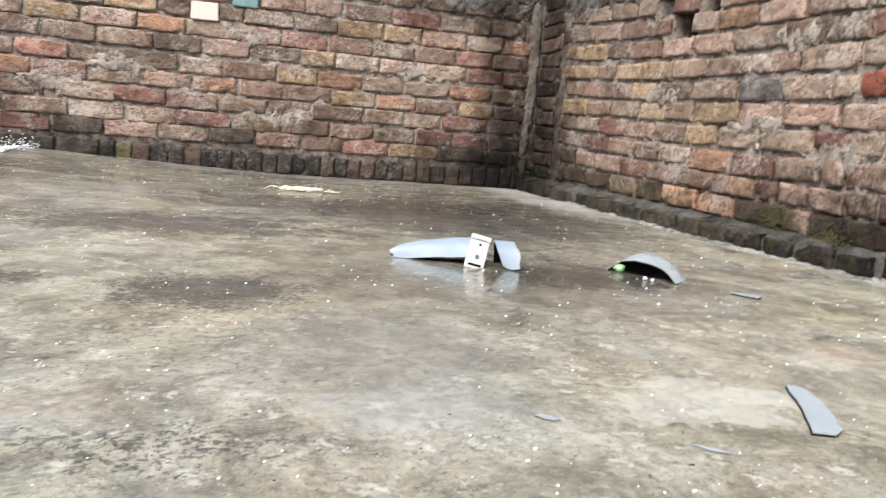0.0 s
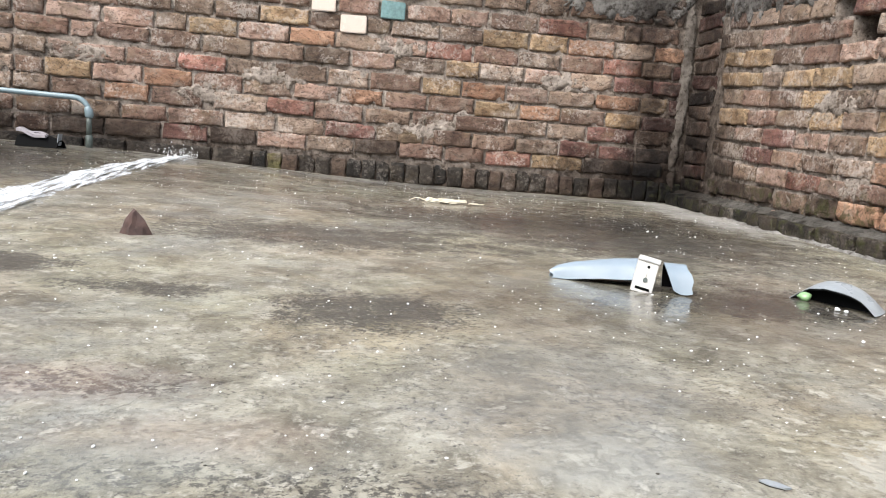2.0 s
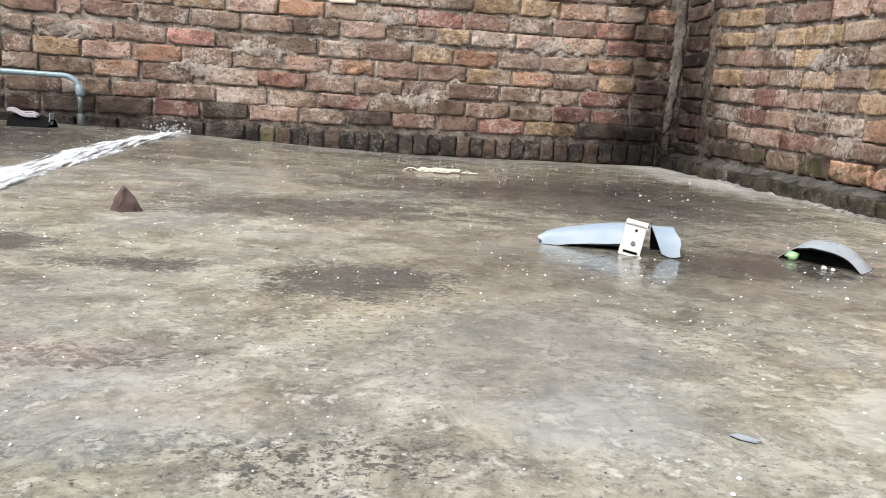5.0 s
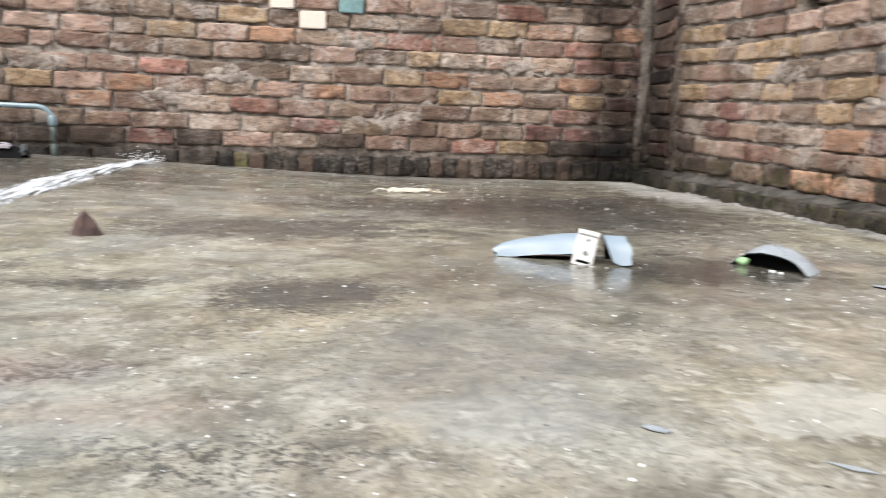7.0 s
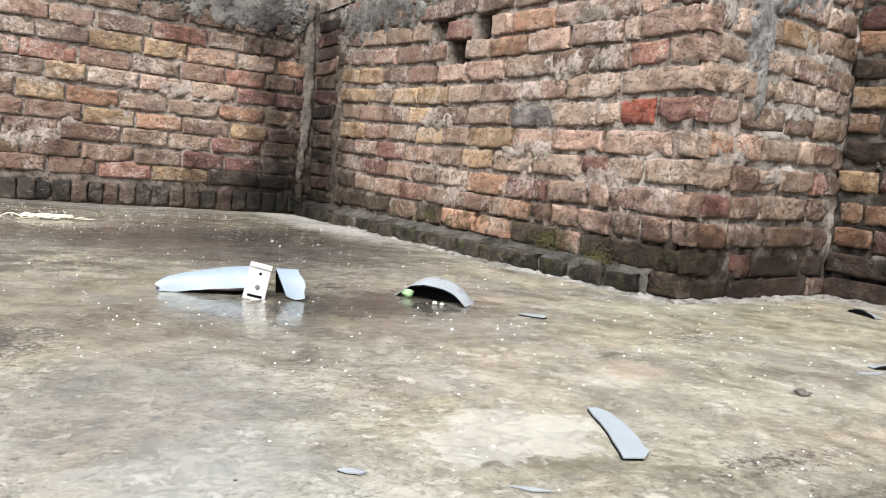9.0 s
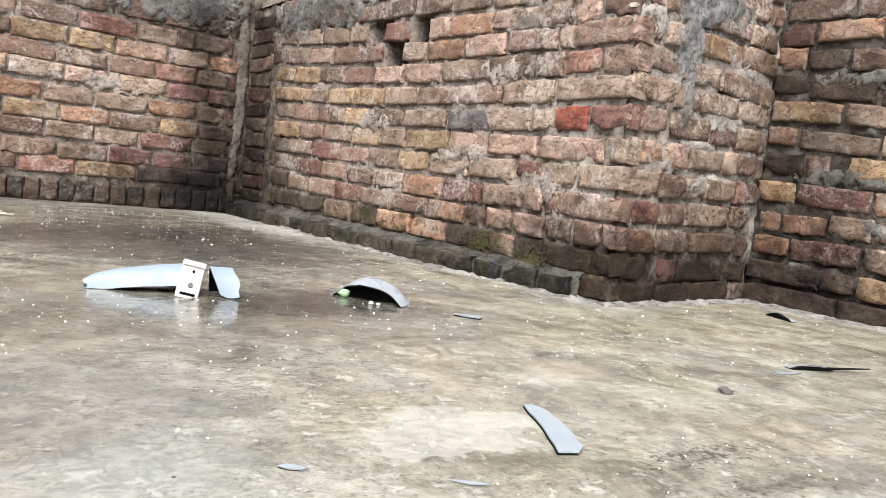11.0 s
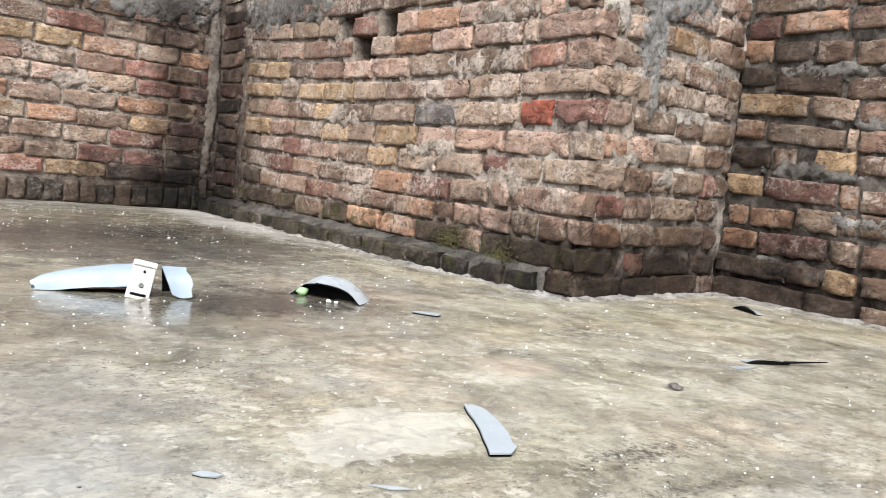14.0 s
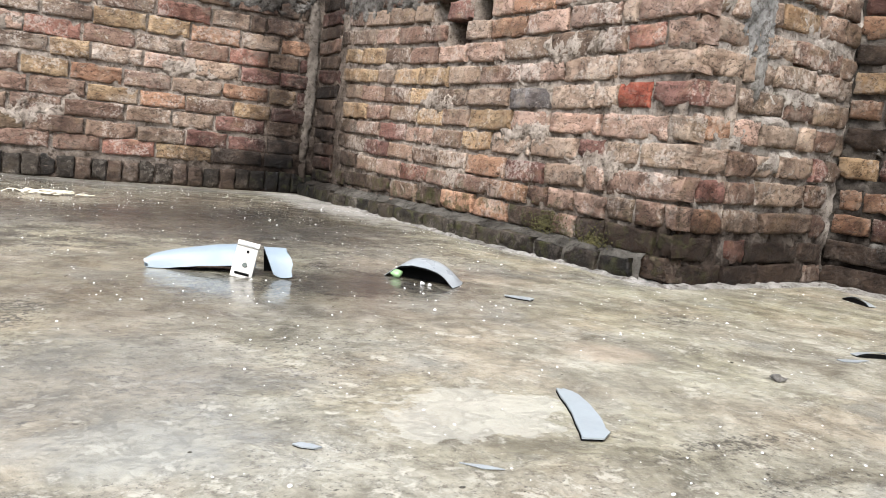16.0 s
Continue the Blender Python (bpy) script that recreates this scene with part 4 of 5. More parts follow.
def build_plinth():
    rnd = random.Random(12)
    y = 1.66
    while y < 4.2:
        w = rnd.uniform(0.08, 0.21)
        depth = 0.028 + 0.05 * min((y - 1.6) / 0.7, 1.0)
        ob = new("brick", rnd.choice(HEADERS))
        ob.parent = plinth
        ob.matrix_basis = (pose(-depth + rnd.uniform(-0.010, 0.008), y + w / 2 - 2.9, 0.028 + rnd.uniform(-0.006, 0.006), rnd.uniform(-5, 5), rnd.uniform(-3, 3), 90 + rnd.uniform(-3, 3))
                           @ Matrix.Diagonal(((w - 0.012) / 0.112, 1, 0.068 / 0.074, 1)))
        ob.material_slots[0].link = "OBJECT"
        ob.material_slots[0].material = brick_dark_mat
        y += w
    rows = []
    for j in range(181):
        yy = 1.64 + 2.62 * j / 180
        depth = 0.024 + 0.05 * min((yy - 1.6) / 0.7, 1.0)
        w, v = (0.010 * noise.noise(Vector((q, yy * 13, 0))) + 0.008 * noise.noise(Vector((q, yy * 47, 0))) for q in (0, 5))
        rows.append([(0.01, yy - 2.9, 0.090 + w), (-depth * 0.5, yy - 2.9, 0.070 + v), (-depth + 0.016 + w, yy - 2.9, 0.052 + v * 0.5), (-depth + 0.014, yy - 2.9, 0.02), (-depth + 0.014, yy - 2.9, -0.03)])
    verts = [p for r in rows for p in r]
    faces = [(5 * j + i, 5 * j + i + 1, 5 * j + i + 6, 5 * j + i + 5) for j in range(180) for i in range(4)]
    part("cement_capping", mesh_of("cement_capping", verts, faces, capping_mat), plinth)


build_plinth()


def moss(y, z, size, seed):
    bm = bmesh.new()
    rnd = random.Random(seed)
    for _ in range(560):
        a, r = rnd.uniform(0, 6.28), abs(rnd.gauss(0, 0.75))
        p = Vector((SIDE_X - 0.002 - rnd.uniform(0, 0.008), y + size[0] * r * math.cos(a), z + size[1] * r * math.sin(a)))
        rad = rnd.uniform(0.0015, 0.0042)
        g = bmesh.ops.create_icosphere(bm, subdivisions=1, radius=rad)
        for v in g["verts"]:
            v.co = Vector((v.co.x * 0.7, v.co.y, v.co.z)) + p
    return part("moss_tuft", bm, side_wall.core, "dark green-brown moss cushion on the brick foot", moss_mat)


moss(2.12, 0.115, (0.075, 0.038), 1)
moss(1.87, 0.085, (0.055, 0.034), 2)

# tiles set in the wall opposite
for x, z, w, h, mat, label in ((-0.19, 0.929, 0.125, 0.103, tile_mat, "cream glazed square tile bedded in brick wall"), (-0.005, 1.013, 0.128, 0.095, tile_mat, "cream glazed square tile bedded in brick wall"),
                               (-0.028, 0.827, 0.138, 0.092, tile_mat, "cream glazed square tile bedded in brick wall"), (0.177, 0.918, 0.128, 0.092, teal_mat, "worn teal glazed tile bedded in brick wall")):
    bm = bmesh.new()
    bmesh.ops.create_cube(bm, size=1.0, matrix=Matrix.Diagonal((w, 0.05, h, 1)))
    bmesh.ops.bevel(bm, geom=bm.edges[:], offset=0.005, segments=2, affect="EDGES")
    ob = part("wall_tile", bm, None, "", mat)
    ob.matrix_world = pose(x, BACK_Y + 0.012, z, 0.8, 1.5 * math.sin(x * 40), 0)
    tagged(ob, label, "tile", "tiles in the wall")


# ---- water pipe on the wall ----
def water_pipe():
    t = thing("water_pipe", pose(-1.362, 4.27, 0), "blue-grey water pipe with an elbow along the wall", "pipe")
    run = [(-1.5, 0, 0.343), (-1.0, 0, 0.338), (-0.5, 0, 0.330), (-0.06, 0, 0.322)]
    bend = [(-0.06 + 0.075 * math.sin(a), 0, 0.247 + 0.075 * math.cos(a)) for a in (0.26 * k for k in range(1, 7))]
    part("pipe_run", tube(run + bend, [0.0138] * (len(run) + len(bend))), t, material=pipe_mat)
    part("elbow_collar", tube([(0.0, 0, 0.275), (0.006, 0, 0.27), (0.014, 0, 0.258), (0.016, 0, 0.232), (0.016, 0, 0.222)], [0.0145, 0.020, 0.0215, 0.0215, 0.015]), t, material=pipe_mat)
    part("down_pipe", tube([(0.016, 0, 0.23), (0.016, 0, 0.19), (0.017, 0, 0.13)], [0.0138, 0.0138, 0.0138]), t, "green-stained lower length of pipe", pipe_dark_mat)
    part("pipe_socket", tube([(0.017, 0, 0.135), (0.017, 0, 0.13), (0.017, 0, 0.04)], [0.0138, 0.0175, 0.0175]), t, "dark green socket", pipe_dark_mat)
    for x in (-0.75,):
        part("pipe_clip", tube([(x - 0.012, 0, 0.334), (x + 0.012, 0, 0.334)], [0.0165, 0.0165]), t, "thin metal clip", pipe_dark_mat)


water_pipe()


def foot_debris():
    z = floor_z(-1.55, 4.02)
    t = thing("broken_sandal", pose(-1.49, 4.02, z, 0, 0, -6), "broken black rubber piece with pale pinkish sole", "debris")
    body = [[(-0.10 + 0.2 * i / 8, -0.05 + 0.10 * j / 4, 0.066 * (1 - abs(j / 2 - 1) ** 3) * (0.55 + 0.45 * math.sin(0.5 + i * 0.33))) for i in range(9)] for j in range(5)]
    part("upper", sheet(body, 0.006), t, "black rubber upper", pvc_dark_mat)
    sole = [[(-0.095 + 0.14 * i / 8, -0.045 + 0.085 * j / 3, 0.082 - 0.030 * i / 8 + 0.006 * math.sin(i + j)) for i in range(9)] for j in range(4)]
    part("sole", sheet(sole, 0.014), t, "pale pinkish sole", pink_mat)
    part("flap", sheet([[(0.095 + 0.006 * j, -0.03 + 0.02 * i, 0.012 + 0.055 * j) for i in range(3)] for j in range(2)], 0.004), t, material=pvc_grey_mat)


foot_debris()


# ---- running water ----
def water_stream():
    rnd = random.Random(6)
    path = [(-0.86, 4.28, 0.055), (-0.90, 3.9, 0.07), (-0.955, 3.4, 0.082), (-0.985, 2.8, 0.10), (-1.01, 2.3, 0.108), (-1.04, 1.9, 0.10), (-1.2, 1.4, 0.12), (-1.45, 0.9, 0.13)]
    verts, faces = [], []
    n, m = 170, 14
    for j in range(n + 1):
        u = (len(path) - 1) * j / n
        k = min(int(u), len(path) - 2)
        f = u - k
        x, y, w = (path[k][q] * (1 - f) + path[k + 1][q] * f for q in range(3))
        for i in range(m + 1):
            v = 2 * i / m - 1
            edge = 1 + 0.55 * noise.noise(Vector((v * 0.5, y * 5, 3.0 if v > 0 else 8.0))) + 0.2 * noise.noise(Vector((v, y * 22, 5.0 if v > 0 else 9.0)))
            px, py = x + v * w * edge, y
            hgt = 0.011 * (1 - v * v) ** 0.6 + 0.006 * noise.noise(Vector((px * 22, py * 9, 0))) * (1 - v * v) + 0.003 * noise.noise(Vector((px * 70, py * 40, 0)))
            verts.append((px, py, floor_z(px, py) + (hgt if abs(v) < 0.99 else -0.004)))
    for j in range(n):
        for i in range(m):
            a = j * (m + 1) + i
            faces.append((a, a + 1, a + m + 2, a + m + 1))
    me = mesh_of("water_stream", verts, faces, foam_mat)
    body = me.attributes.new("body", "FLOAT", "POINT")
    body.data.foreach_set("value", [1.0 - (2.0 * (k % (m + 1)) / m - 1.0) ** 2 for k in range(len(verts))])
    ob = new("water_stream", me)
    tagged(ob, "white foaming stream of water over the floor", "water", kind="structure")
    bm = bmesh.new()
    for k in range(120):
        p = Vector((-0.88 + rnd.gauss(0, 0.05), 4.26 - abs(rnd.gauss(0, 0.03)), 0.055 + abs(rnd.gauss(0, 0.028))))
        g = bmesh.ops.create_icosphere(bm, subdivisions=1, radius=rnd.uniform(0.0015, 0.0042))
        for v in g["verts"]:
            v.co = v.co + p
    sp = part("splash", bm, ob, "white splash where the water falls", hail_mat)


water_stream()


# ---- broken plastic on the floor ----
def broken_shell():
    t = thing("broken_plastic_shell", pose(0.478, 1.762, 0, 0, 0, -17.3), "broken grey-blue plastic shell lying in a puddle", "debris")

    profile = [(0.0, 0.0), (0.005, 0.22), (0.011, 0.46), (0.018, 0.68), (0.029, 0.88), (0.046, 1.0), (0.060, 0.92), (0.072, 0.70), (0.080, 0.35), (0.082, 0.02)]

    def section(x):
        """The arched section at x, from the front edge over the ridge to the floor behind."""
        u = x / 0.255
        ridge = 0.021 + 0.046 * min(u / 0.85, 1.0) ** 0.55
        wide = 0.25 + 0.75 * min(u / 0.6, 1.0) ** 0.7
        foot = 0.002 + 0.018 * math.sin(min(max(u - 0.12, 0) / 0.8, 1.0) * math.pi * 0.5)
        return [(x, 0.012 * (1 - u) + wide * y, (foot + (ridge - foot) * z if y < 0.05 else ridge * z + 0.001) + 0.0012 * noise.noise(Vector((x * 30, y * 40, 0)))) for y, z in profile]

    cols = 22
    main = [section(0.236 * i / cols) for i in range(cols + 1)]
    main[0] = [(p[0] + 0.006 * math.sin(q * 1.3), p[1], p[2]) for q, p in enumerate(main[0])]
    part("shell", sheet(main, 0.002), t, material=pvc_mat)
    inner = [[(p[0], p[1] + (0.004 if k < 5 else -0.003), max(p[2] - (0.004 if 2 < k < 8 else -0.001), 0.001)) for k, p in enumerate(row)] for row in main[3:]]
    part("shell_inside", sheet(inner, 0.001), t, "black inner face", pvc_dark_mat)
    flap = []
    for i in range(9):
        u = i / 8
        row = []
        for y, z in profile:
            low = 0.002 + 0.020 * max(0.35 - u, 0.0) + 0.012 * max(u - 0.7, 0.0)
            x = 0.252 + 0.050 * u + 0.024 * (1 - z) * (1 - u) * (1 if y < 0.05 else 0.2) + u * (0.016 * math.sin(math.pi * min(z * 1.1, 1.0)) + 0.016 * max(0.25 - z, 0.0) * 4)
            row.append((x, -0.018 + y * 1.05, low + (0.064 - low) * z if y < 0.05 else 0.064 * z + 0.001))
        flap.append(row)
    part("end_flap", sheet(flap, 0.002), t, "curled end of the shell", pvc_mat)
    lining = [[(x, y + (0.005 if k < 5 else -0.004), max(z - (0.005 if 2 < k < 8 else 0.0), 0.001)) for k, (x, y, z) in enumerate(row)] for row in flap]
    part("flap_inside", sheet(lining, 0.001), t, "black inner face", pvc_dark_mat)
    return t


broken_shell()


def bracket():
    """A white fixing clip that leans on the shell."""
    m = pose(0.640, 1.676, 0.004, -22, 11, -17.3)
    t = thing("fixing_clip", m, "white plastic fixing clip with slots leaning on the shell", "clip")
    bm = bmesh.new()
    bmesh.ops.create_cube(bm, size=1.0, matrix=pose(0.024, 0.006, 0.042) @ Matrix.Diagonal((0.046, 0.006, 0.084, 1)))
    for x in (0.002, 0.046):
        bmesh.ops.create_cube(bm, size=1.0, matrix=pose(x, 0.012, 0.042) @ Matrix.Diagonal((0.004, 0.016, 0.082, 1)))
    bmesh.ops.create_cube(bm, size=1.0, matrix=pose(0.024, 0.009, 0.079) @ Matrix.Diagonal((0.049, 0.020, 0.012, 1)))
    bmesh.ops.bevel(bm, geom=bm.edges[:], offset=0.0009, segments=1, affect="EDGES")
    part("plate", bm, t, material=white_mat)
    part("slot", tube([(0.008, 0.002, 0.010), (0.040, 0.002, 0.010)], [0.003, 0.003], 8), t, "black slot", pvc_dark_mat)
    bm = bmesh.new()
    bmesh.ops.create_cone(bm, cap_ends=True, segments=16, radius1=0.0058, radius2=0.005, depth=0.004, matrix=pose(0.026, 0.0015, 0.031, 90))
    part("screw_head", bm, t, "dark round screw head", pipe_dark_mat)
    bm = bmesh.new()
    bmesh.ops.create_cone(bm, cap_ends=True, segments=12, radius1=0.0032, radius2=0.0032, depth=0.002, matrix=pose(0.026, 0.0022, 0.062, 90))
    part("hole", bm, t, "small dark hole", pvc_dark_mat)
    bm = bmesh.new()
    bmesh.ops.create_cube(bm, size=1.0, matrix=pose(0.024, -0.0012, 0.0755) @ Matrix.Diagonal((0.034, 0.001, 0.0016, 1)))
    part("groove", bm, t, "thin grey groove under the lip", pvc_grey_mat)
    part("rib", tube([(0.026, 0.003, 0.036), (0.026, 0.003, 0.056)], [0.001, 0.001], 6), t, material=white_mat)
    part("foot", slab([(0.010, -0.002), (0.034, -0.002), (0.034, 0.012), (0.010, 0.012)], 0.004), t, material=white_mat)


bracket()


def arched_piece():
    """An arched offcut standing on its two edges, hollow side to the camera."""
    a, b = Vector((1.040, 1.707, 0)), Vector((1.149, 1.548, 0))
    t = thing("arched_plastic_offcut", pose(a.x, a.y, 0, 0, 0, math.degrees(math.atan2(b.y - a.y, b.x - a.x))), "arched grey plastic offcut with black hollow underside", "debris")
    w, h, d = (b - a).length, 0.040, 0.11
    outer, inner = [], []
    for j in range(11):
        v = j / 10
        outer.append([(w * (0.5 + (k / 20 - 0.5) * (1 - 0.25 * v ** 3)), d * v + 0.012 * math.sin(k * 0.5) * (1 - v), max(h * (1.0 + 0.34 * math.sin(min(2.6 * v, 1.6)) - 1.3 * v ** 7) * (1 - abs(2 * k / 20 - 1 + 0.12 * (1 - (2 * k / 20 - 1) ** 2)) ** 2.2) * (0.93 if 4 < k < 8 and j == 0 else 1.0), 0.001)) for k in range(21)])
    inner = [[(x, y, max(z - 0.004, 0.0006)) for x, y, z in row] for row in outer]
    # added black sheet across the hollow, in place of the shade inside it
    back = [[(x, 0.035, 0.0005) for x, y, z in outer[3]], [(x, 0.035, max(z - 0.002, 0.001)) for x, y, z in outer[3]]]
    part("outer_skin", sheet(outer, 0.0012), t, material=pvc_grey_mat)
    part("inner_skin", sheet(inner, 0.0006), t, "black hollow side", pvc_dark_mat)
    part("hollow_shade", sheet(back, 0.001), t, "black sheet for the shade inside the hollow", pvc_dark_mat)


arched_piece()
bm = lump(0.015, 0.8, 0.5, 2)
ob = part("green_scrap", bm, None, "", green_mat)
ob.matrix_world = pose(1.066, 1.688, 0.009)
tagged(ob, "small lime-green plastic scrap under arched offcut", "debris")


def shard(name, outline, thick, label, mat, dark=0.0, bend=None):
    cx, cy = (sum(p[k] for p in outline) / len(outline) for k in (0, 1))
    t = thing(name, pose(cx, cy, floor_z(cx, cy)), label, "debris", "broken plastic pieces")
    pts = [(x - cx, y - cy) for x, y in outline]
    f = bend or (lambda x, y: 0.0)
    part("top_skin", slab(pts, thick, lambda x, y: f(x, y) + 0.0018), t, material=mat)
    if dark:
        part("underside", slab([(x * 0.97 - dark * 0.3, y * 0.97 - dark * 0.1) for x, y in pts], 0.0022 + f(0, 0) * 0.5), t, "black broken underside", pvc_dark_mat)
    return t


shard("plastic_shard", [(0.857, 0.815), (0.861, 0.808), (0.867, 0.812), (0.871, 0.797), (0.870, 0.782), (0.856, 0.744), (0.844, 0.720), (0.832, 0.696), (0.810, 0.664), (0.806, 0.652), (0.783, 0.638), (0.757, 0.648), (0.771, 0.668), (0.787, 0.694), (0.806, 0.722), (0.827, 0.759), (0.838, 0.783)], 0.0022,
      "flat blade-shaped grey plastic shard on wet floor", pvc_light_mat, 0.006, lambda x, y: 0.0008)
shard("plastic_shard", [(1.222, 1.440), (1.262, 1.420), (1.275, 1.395), (1.258, 1.386), (1.235, 1.412)], 0.003, "small curved grey plastic shard on floor", pvc_grey_mat, 0.004, lambda x, y: 0.002)
shard("plastic_shard", [(0.428, 0.727), (0.437, 0.729), (0.446, 0.722), (0.454, 0.711), (0.446, 0.709), (0.434, 0.717)], 0.002, "small blue-grey plastic shard on wet floor", pvc_grey_mat, 0.001)
shard("plastic_shard", [(0.575, 0.634), (0.600, 0.618), (0.612, 0.604), (0.592, 0.612)], 0.001, "thin pale plastic sliver on wet floor", pvc_grey_mat)
shard("plastic_shard", [(1.588, 0.838), (1.64, 0.823), (1.66, 0.815), (1.62, 0.812), (1.585, 0.822)], 0.0015, "thin pale plastic sliver on wet floor", pvc_grey_mat)
ob = part("cement_chip", lump(0.012, 0.55, 0.7, 9), None, "", lime_mat)
ob.matrix_world = pose(1.302, 0.765, 0.004, 0, 0, 30)
tagged(ob, "pale cement chip on wet floor", "debris")
for k, (x, y, r) in enumerate(((1.085, 1.590, 0.006), (1.098, 1.578, 0.0045))):
    ob = part("ice_lump", lump(r, 0.75, 0.5, 14 + k), None, "", hail_mat)
    ob.matrix_world = pose(x, y, r * 0.5)
    tagged(ob, "small wet white ice lump beside arched offcut", "ice", "ice lumps")


def curled_chip(a, b, rise, width, label):
    a, b = Vector((*a, 0)), Vector((*b, 0))
    t = thing("curled_chip", pose(a.x, a.y, 0, 0, 0, math.degrees(math.atan2(b.y - a.y, b.x - a.x))), label, "debris", "broken plastic pieces")
    n, w = 14, (b - a).length
    arc = [(w * k / n, 0.001 + rise * math.sin(math.pi * k / n) ** 0.8) for k in range(n + 1)]
    part("body", sheet([[(x, 0.0, 0.0) for x, z in arc], [(x, -0.002 * z / rise, z * 0.92) for x, z in arc], [(x, width, z * 0.5) for x, z in arc]], 0.0012), t, "black broken face", pvc_dark_mat)
    part("top_skin", sheet([[(x, 0.004 + width * j / 3, 0.002 + z * (1 - 0.45 * j / 3)) for x, z in arc] for j in range(4)], 0.0012), t, material=pvc_grey_mat)


curled_chip((2.49, 1.37), (2.435, 1.255), 0.016, 0.022, "small curled black and grey plastic chip")
curled_chip((1.675, 0.846), (1.78, 0.806), 0.009, 0.018, "narrow curled black plastic sliver")
ob = part("black_stick", tube([(1.76, 0.812, 0.006), (1.82, 0.793, 0.007), (1.88, 0.774, 0.008)], [0.003, 0.0022, 0.0012], 8), None, "", pvc_dark_mat)
tagged(ob, "thin black stick lying on wet floor", "debris")


def brick_fragment():
    z = floor_z(-0.52, 2.02)
    bm = bmesh.new()
    low = [bm.verts.new((x, y, 0)) for x, y in ((-0.044, 0.0), (-0.006, -0.036), (0.042, -0.006), (0.004, 0.045))]
    tip = bm.verts.new((-0.010, -0.002, 0.078))
    bm.faces.new(low[::-1])
    for i in range(4):
        bm.faces.new((low[i], low[(i + 1) % 4], tip))
    bmesh.ops.subdivide_edges(bm, edges=bm.edges[:], cuts=3, use_grid_fill=True)
    for v in bm.verts:
        if v.co.z > 0.001:
            v.co += 0.0075 * Vector(noise.noise_vector(v.co * 42)) + 0.003 * Vector(noise.noise_vector(v.co * 130))
            v.co.z = min(v.co.z, 0.066)
    ob = part("brick_fragment", bm, None, "", redpiece_mat)
    ob.matrix_world = pose(-0.515, 2.02, z - 0.002)
    tagged(ob, "pointed dark red broken brick standing on wet floor", "brick")


brick_fragment()


def straw_litter():
    rnd = random.Random(9)
    bm = bmesh.new()
    for k in range(70):
        a = rnd.uniform(-0.5, 0.5) + (math.pi if rnd.random() < 0.5 else 0)
        length, x0, y0 = rnd.uniform(0.02, 0.06), rnd.gauss(0, 0.042), rnd.gauss(0, 0.024)
        w = rnd.uniform(0.003, 0.009)
        lift = rnd.uniform(0.0, 0.014)
        p = [Vector((x0 + length * q * math.cos(a), y0 + length * q * math.sin(a), 0.003 + lift * math.sin(q * 3.0) + 0.004 * rnd.random())) for q in (0, 0.33, 0.66, 1)]
        side = Vector((-math.sin(a), math.cos(a), rnd.uniform(-0.4, 0.4))) * w
        rows = [[bm.verts.new(q - side * s), bm.verts.new(q + side * s), bm.verts.new(q + Vector((0, 0, 0.003)))] for q, s in zip(p, (0.4, 1, 0.8, 0.15))]
        for r0, r1 in zip(rows, rows[1:]):
            for i in range(3):
                bm.faces.new((r0[i], r0[(i + 1) % 3], r1[(i + 1) % 3], r1[i]))
    ob = part("straw_litter", bm, None, "", straw_mat)
    ob.matrix_world = pose(0.42, 3.38, floor_z(0.42, 3.38), 0, 0, 5)
    tagged(ob, "small heap of pale wet straw on floor", "litter")


straw_litter()


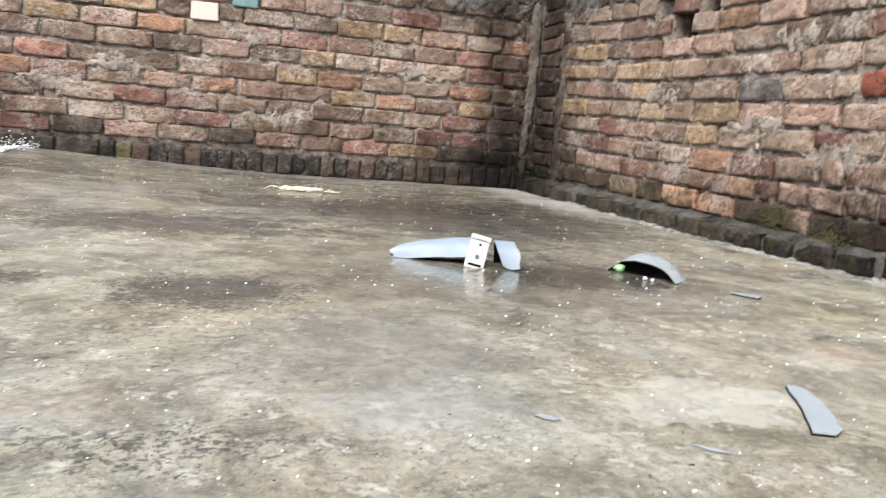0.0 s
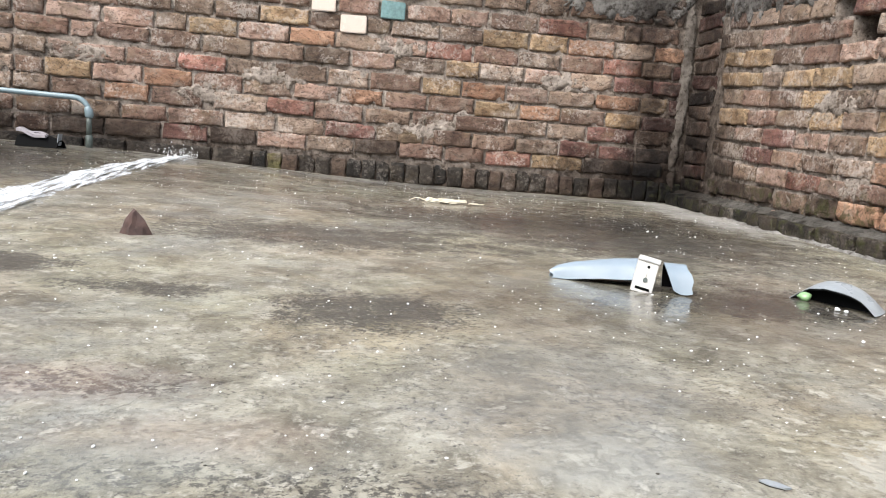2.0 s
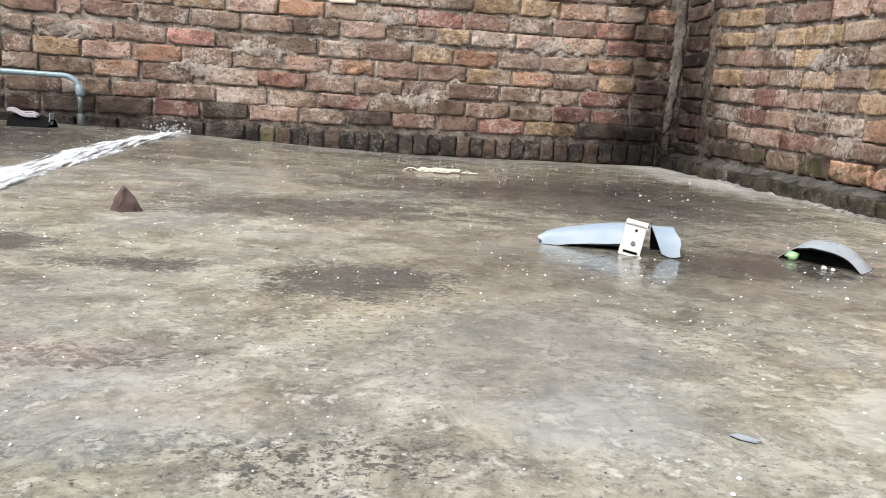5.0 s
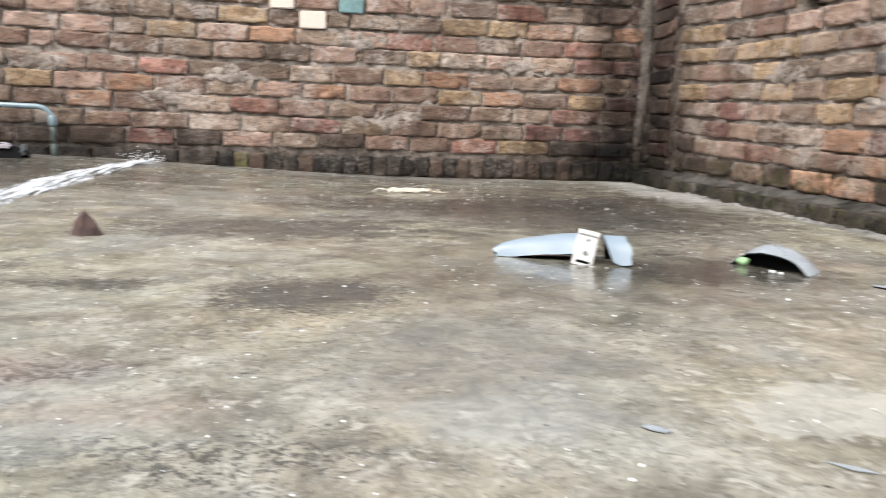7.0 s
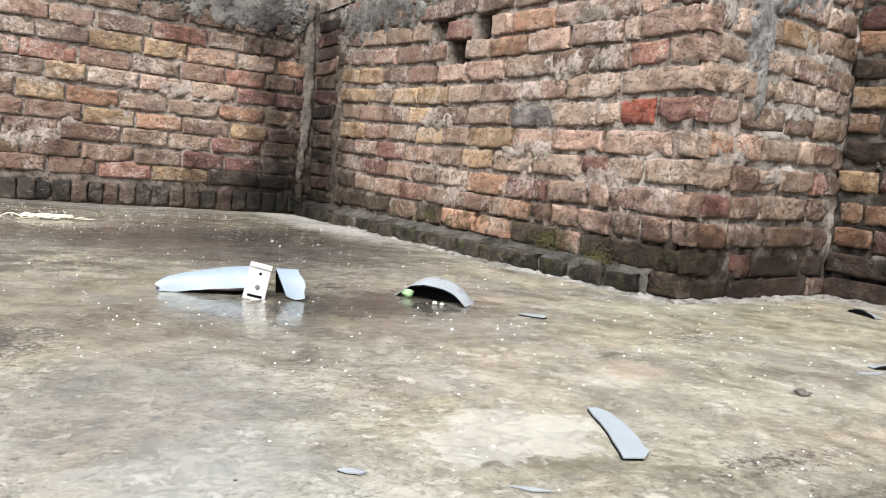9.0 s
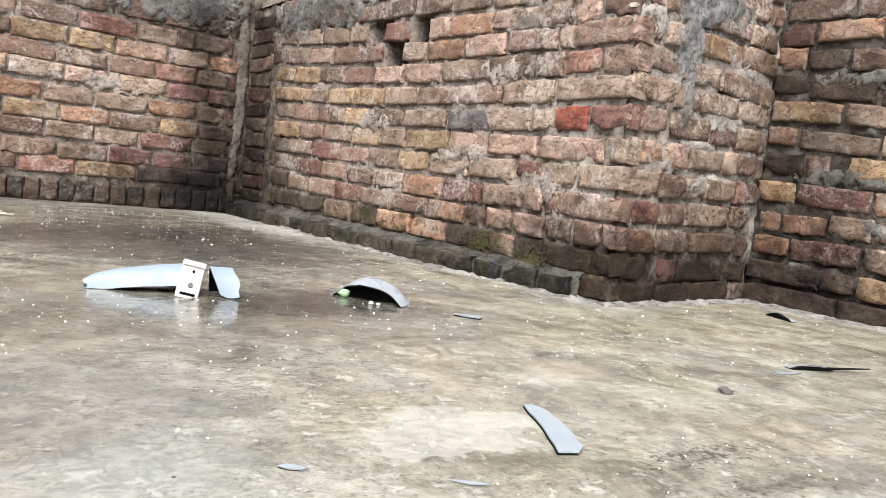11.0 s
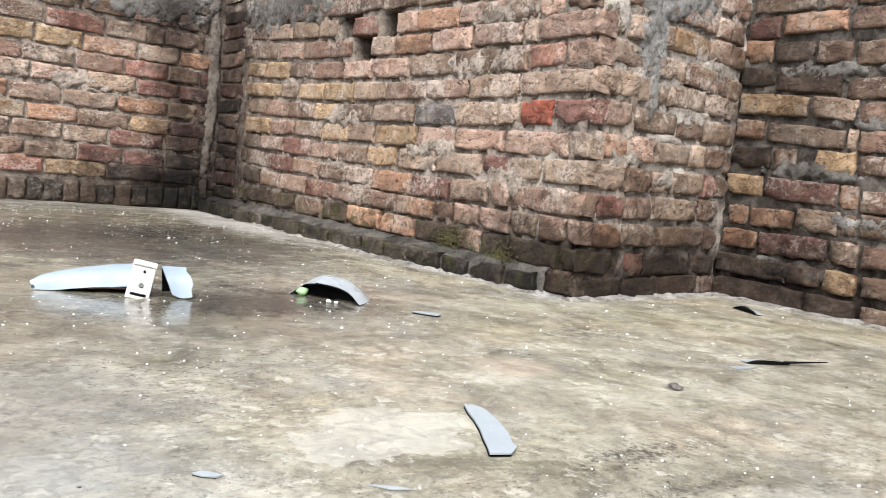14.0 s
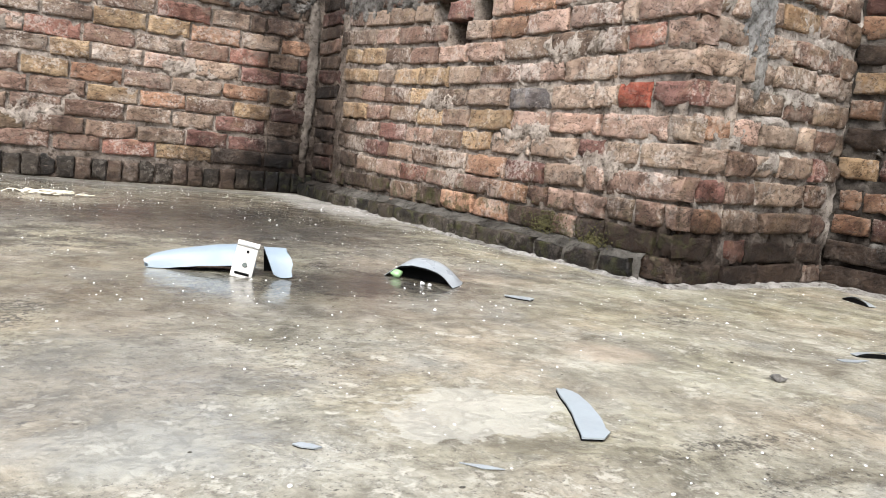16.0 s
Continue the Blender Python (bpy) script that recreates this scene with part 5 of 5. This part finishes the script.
# ---- ice grains and litter over the floor ----
def grains(name, count, radius, mat, label, seed, flat=0.75, area=((-2.3, 2.6), (0.35, 4.2)), foot=False):
    rnd = random.Random(seed)
    bm0 = bmesh.new()
    bmesh.ops.create_icosphere(bm0, subdivisions=2 if "ice" in name else 1, radius=1.0)
    unit, tri = [v.co.copy() for v in bm0.verts], [[v.index for v in f.verts] for f in bm0.faces]
    bm0.free()
    verts, faces = [], []
    made = 0
    while made < count:
        x, y = rnd.uniform(*area[0]), area[1][0] + (area[1][1] - area[1][0]) * rnd.random() ** 1.05
        if not foot and x > 1.78 and y > 1.5 or x > 2.68:
            continue
        r = radius * math.exp(rnd.gauss(-0.2, 0.36))
        k, sx, sy = len(verts), rnd.uniform(0.8, 1.35), rnd.uniform(0.8, 1.35)
        for c in unit:
            verts.append((x + c.x * r * sx, y + c.y * r * sy, floor_z(x, y) + r * flat * 0.6 + c.z * r * flat))
        faces += [tuple(k + q for q in f) for f in tri]
        made += 1
    ob = new(name, mesh_of(name, verts, faces, mat))
    tagged(ob, label, "ice grains" if "ice" in label else "litter", kind="stuff")


grains("ice_grain", 3400, 0.0014, hail_mat, "small white ice grains scattered over wet floor", 2)
grains("dark_litter", 1300, 0.0016, leaf_mat, "small dark litter specks on wet floor", 3, 0.35)


grains("white_grit", 420, 0.0007, hail_mat, "white grit washed up along the wall foot", 8, 0.7, ((1.60, 1.80), (2.0, 4.2)), True)


# the pale lime rim where the walls meet the floor
def fillet():
    stops = [(1.81, 3.9), (1.795, 3.0), (1.79, 2.4), (1.845, 1.70), (1.885, 1.525), (2.30, 1.55), (2.70, 1.56), (2.715, 1.2), (2.715, 0.5), (2.715, -0.6)]
    rnd = random.Random(3)
    pts = []
    for (x0, y0), (x1, y1) in zip(stops, stops[1:]):
        n = max(int(math.hypot(x1 - x0, y1 - y0) / 0.02), 2)
        pts += [(x0 + (x1 - x0) * k / n, y0 + (y1 - y0) * k / n) for k in range(n)]
    verts, faces = [], []
    for i, (x, y) in enumerate(pts):
        xa, ya = pts[max(i - 1, 0)]
        xb, yb = pts[min(i + 1, len(pts) - 1)]
        d = Vector((xb - xa, yb - ya, 0)).normalized()
        out = Vector((d.y, -d.x, 0))
        w = max(0.012 + 0.024 * noise.noise(Vector((x * 9, y * 9, 0))) + 0.016 * noise.noise(Vector((x * 40, y * 40, 0))), 0.001)
        hgt = 0.006 + 0.009 * noise.noise(Vector((x * 22, y * 22, 4)))
        for a, z in ((-0.03, hgt + 0.006), (0.0, hgt), (0.45, hgt * 0.45), (1.0, -0.003)):
            p = Vector((x, y, 0)) + out * (w * a if a > 0 else a)
            verts.append((p.x, p.y, z))
    for i in range(len(pts) - 1):
        for k in range(3):
            a = 4 * i + k
            faces.append((a, a + 1, a + 5, a + 4))
    ob = new("mortar_fillet", mesh_of("mortar_fillet", verts, faces, lime_mat))
    tagged(ob, "pale ragged lime rim along the wall foot", "mortar", kind="structure")


fillet()
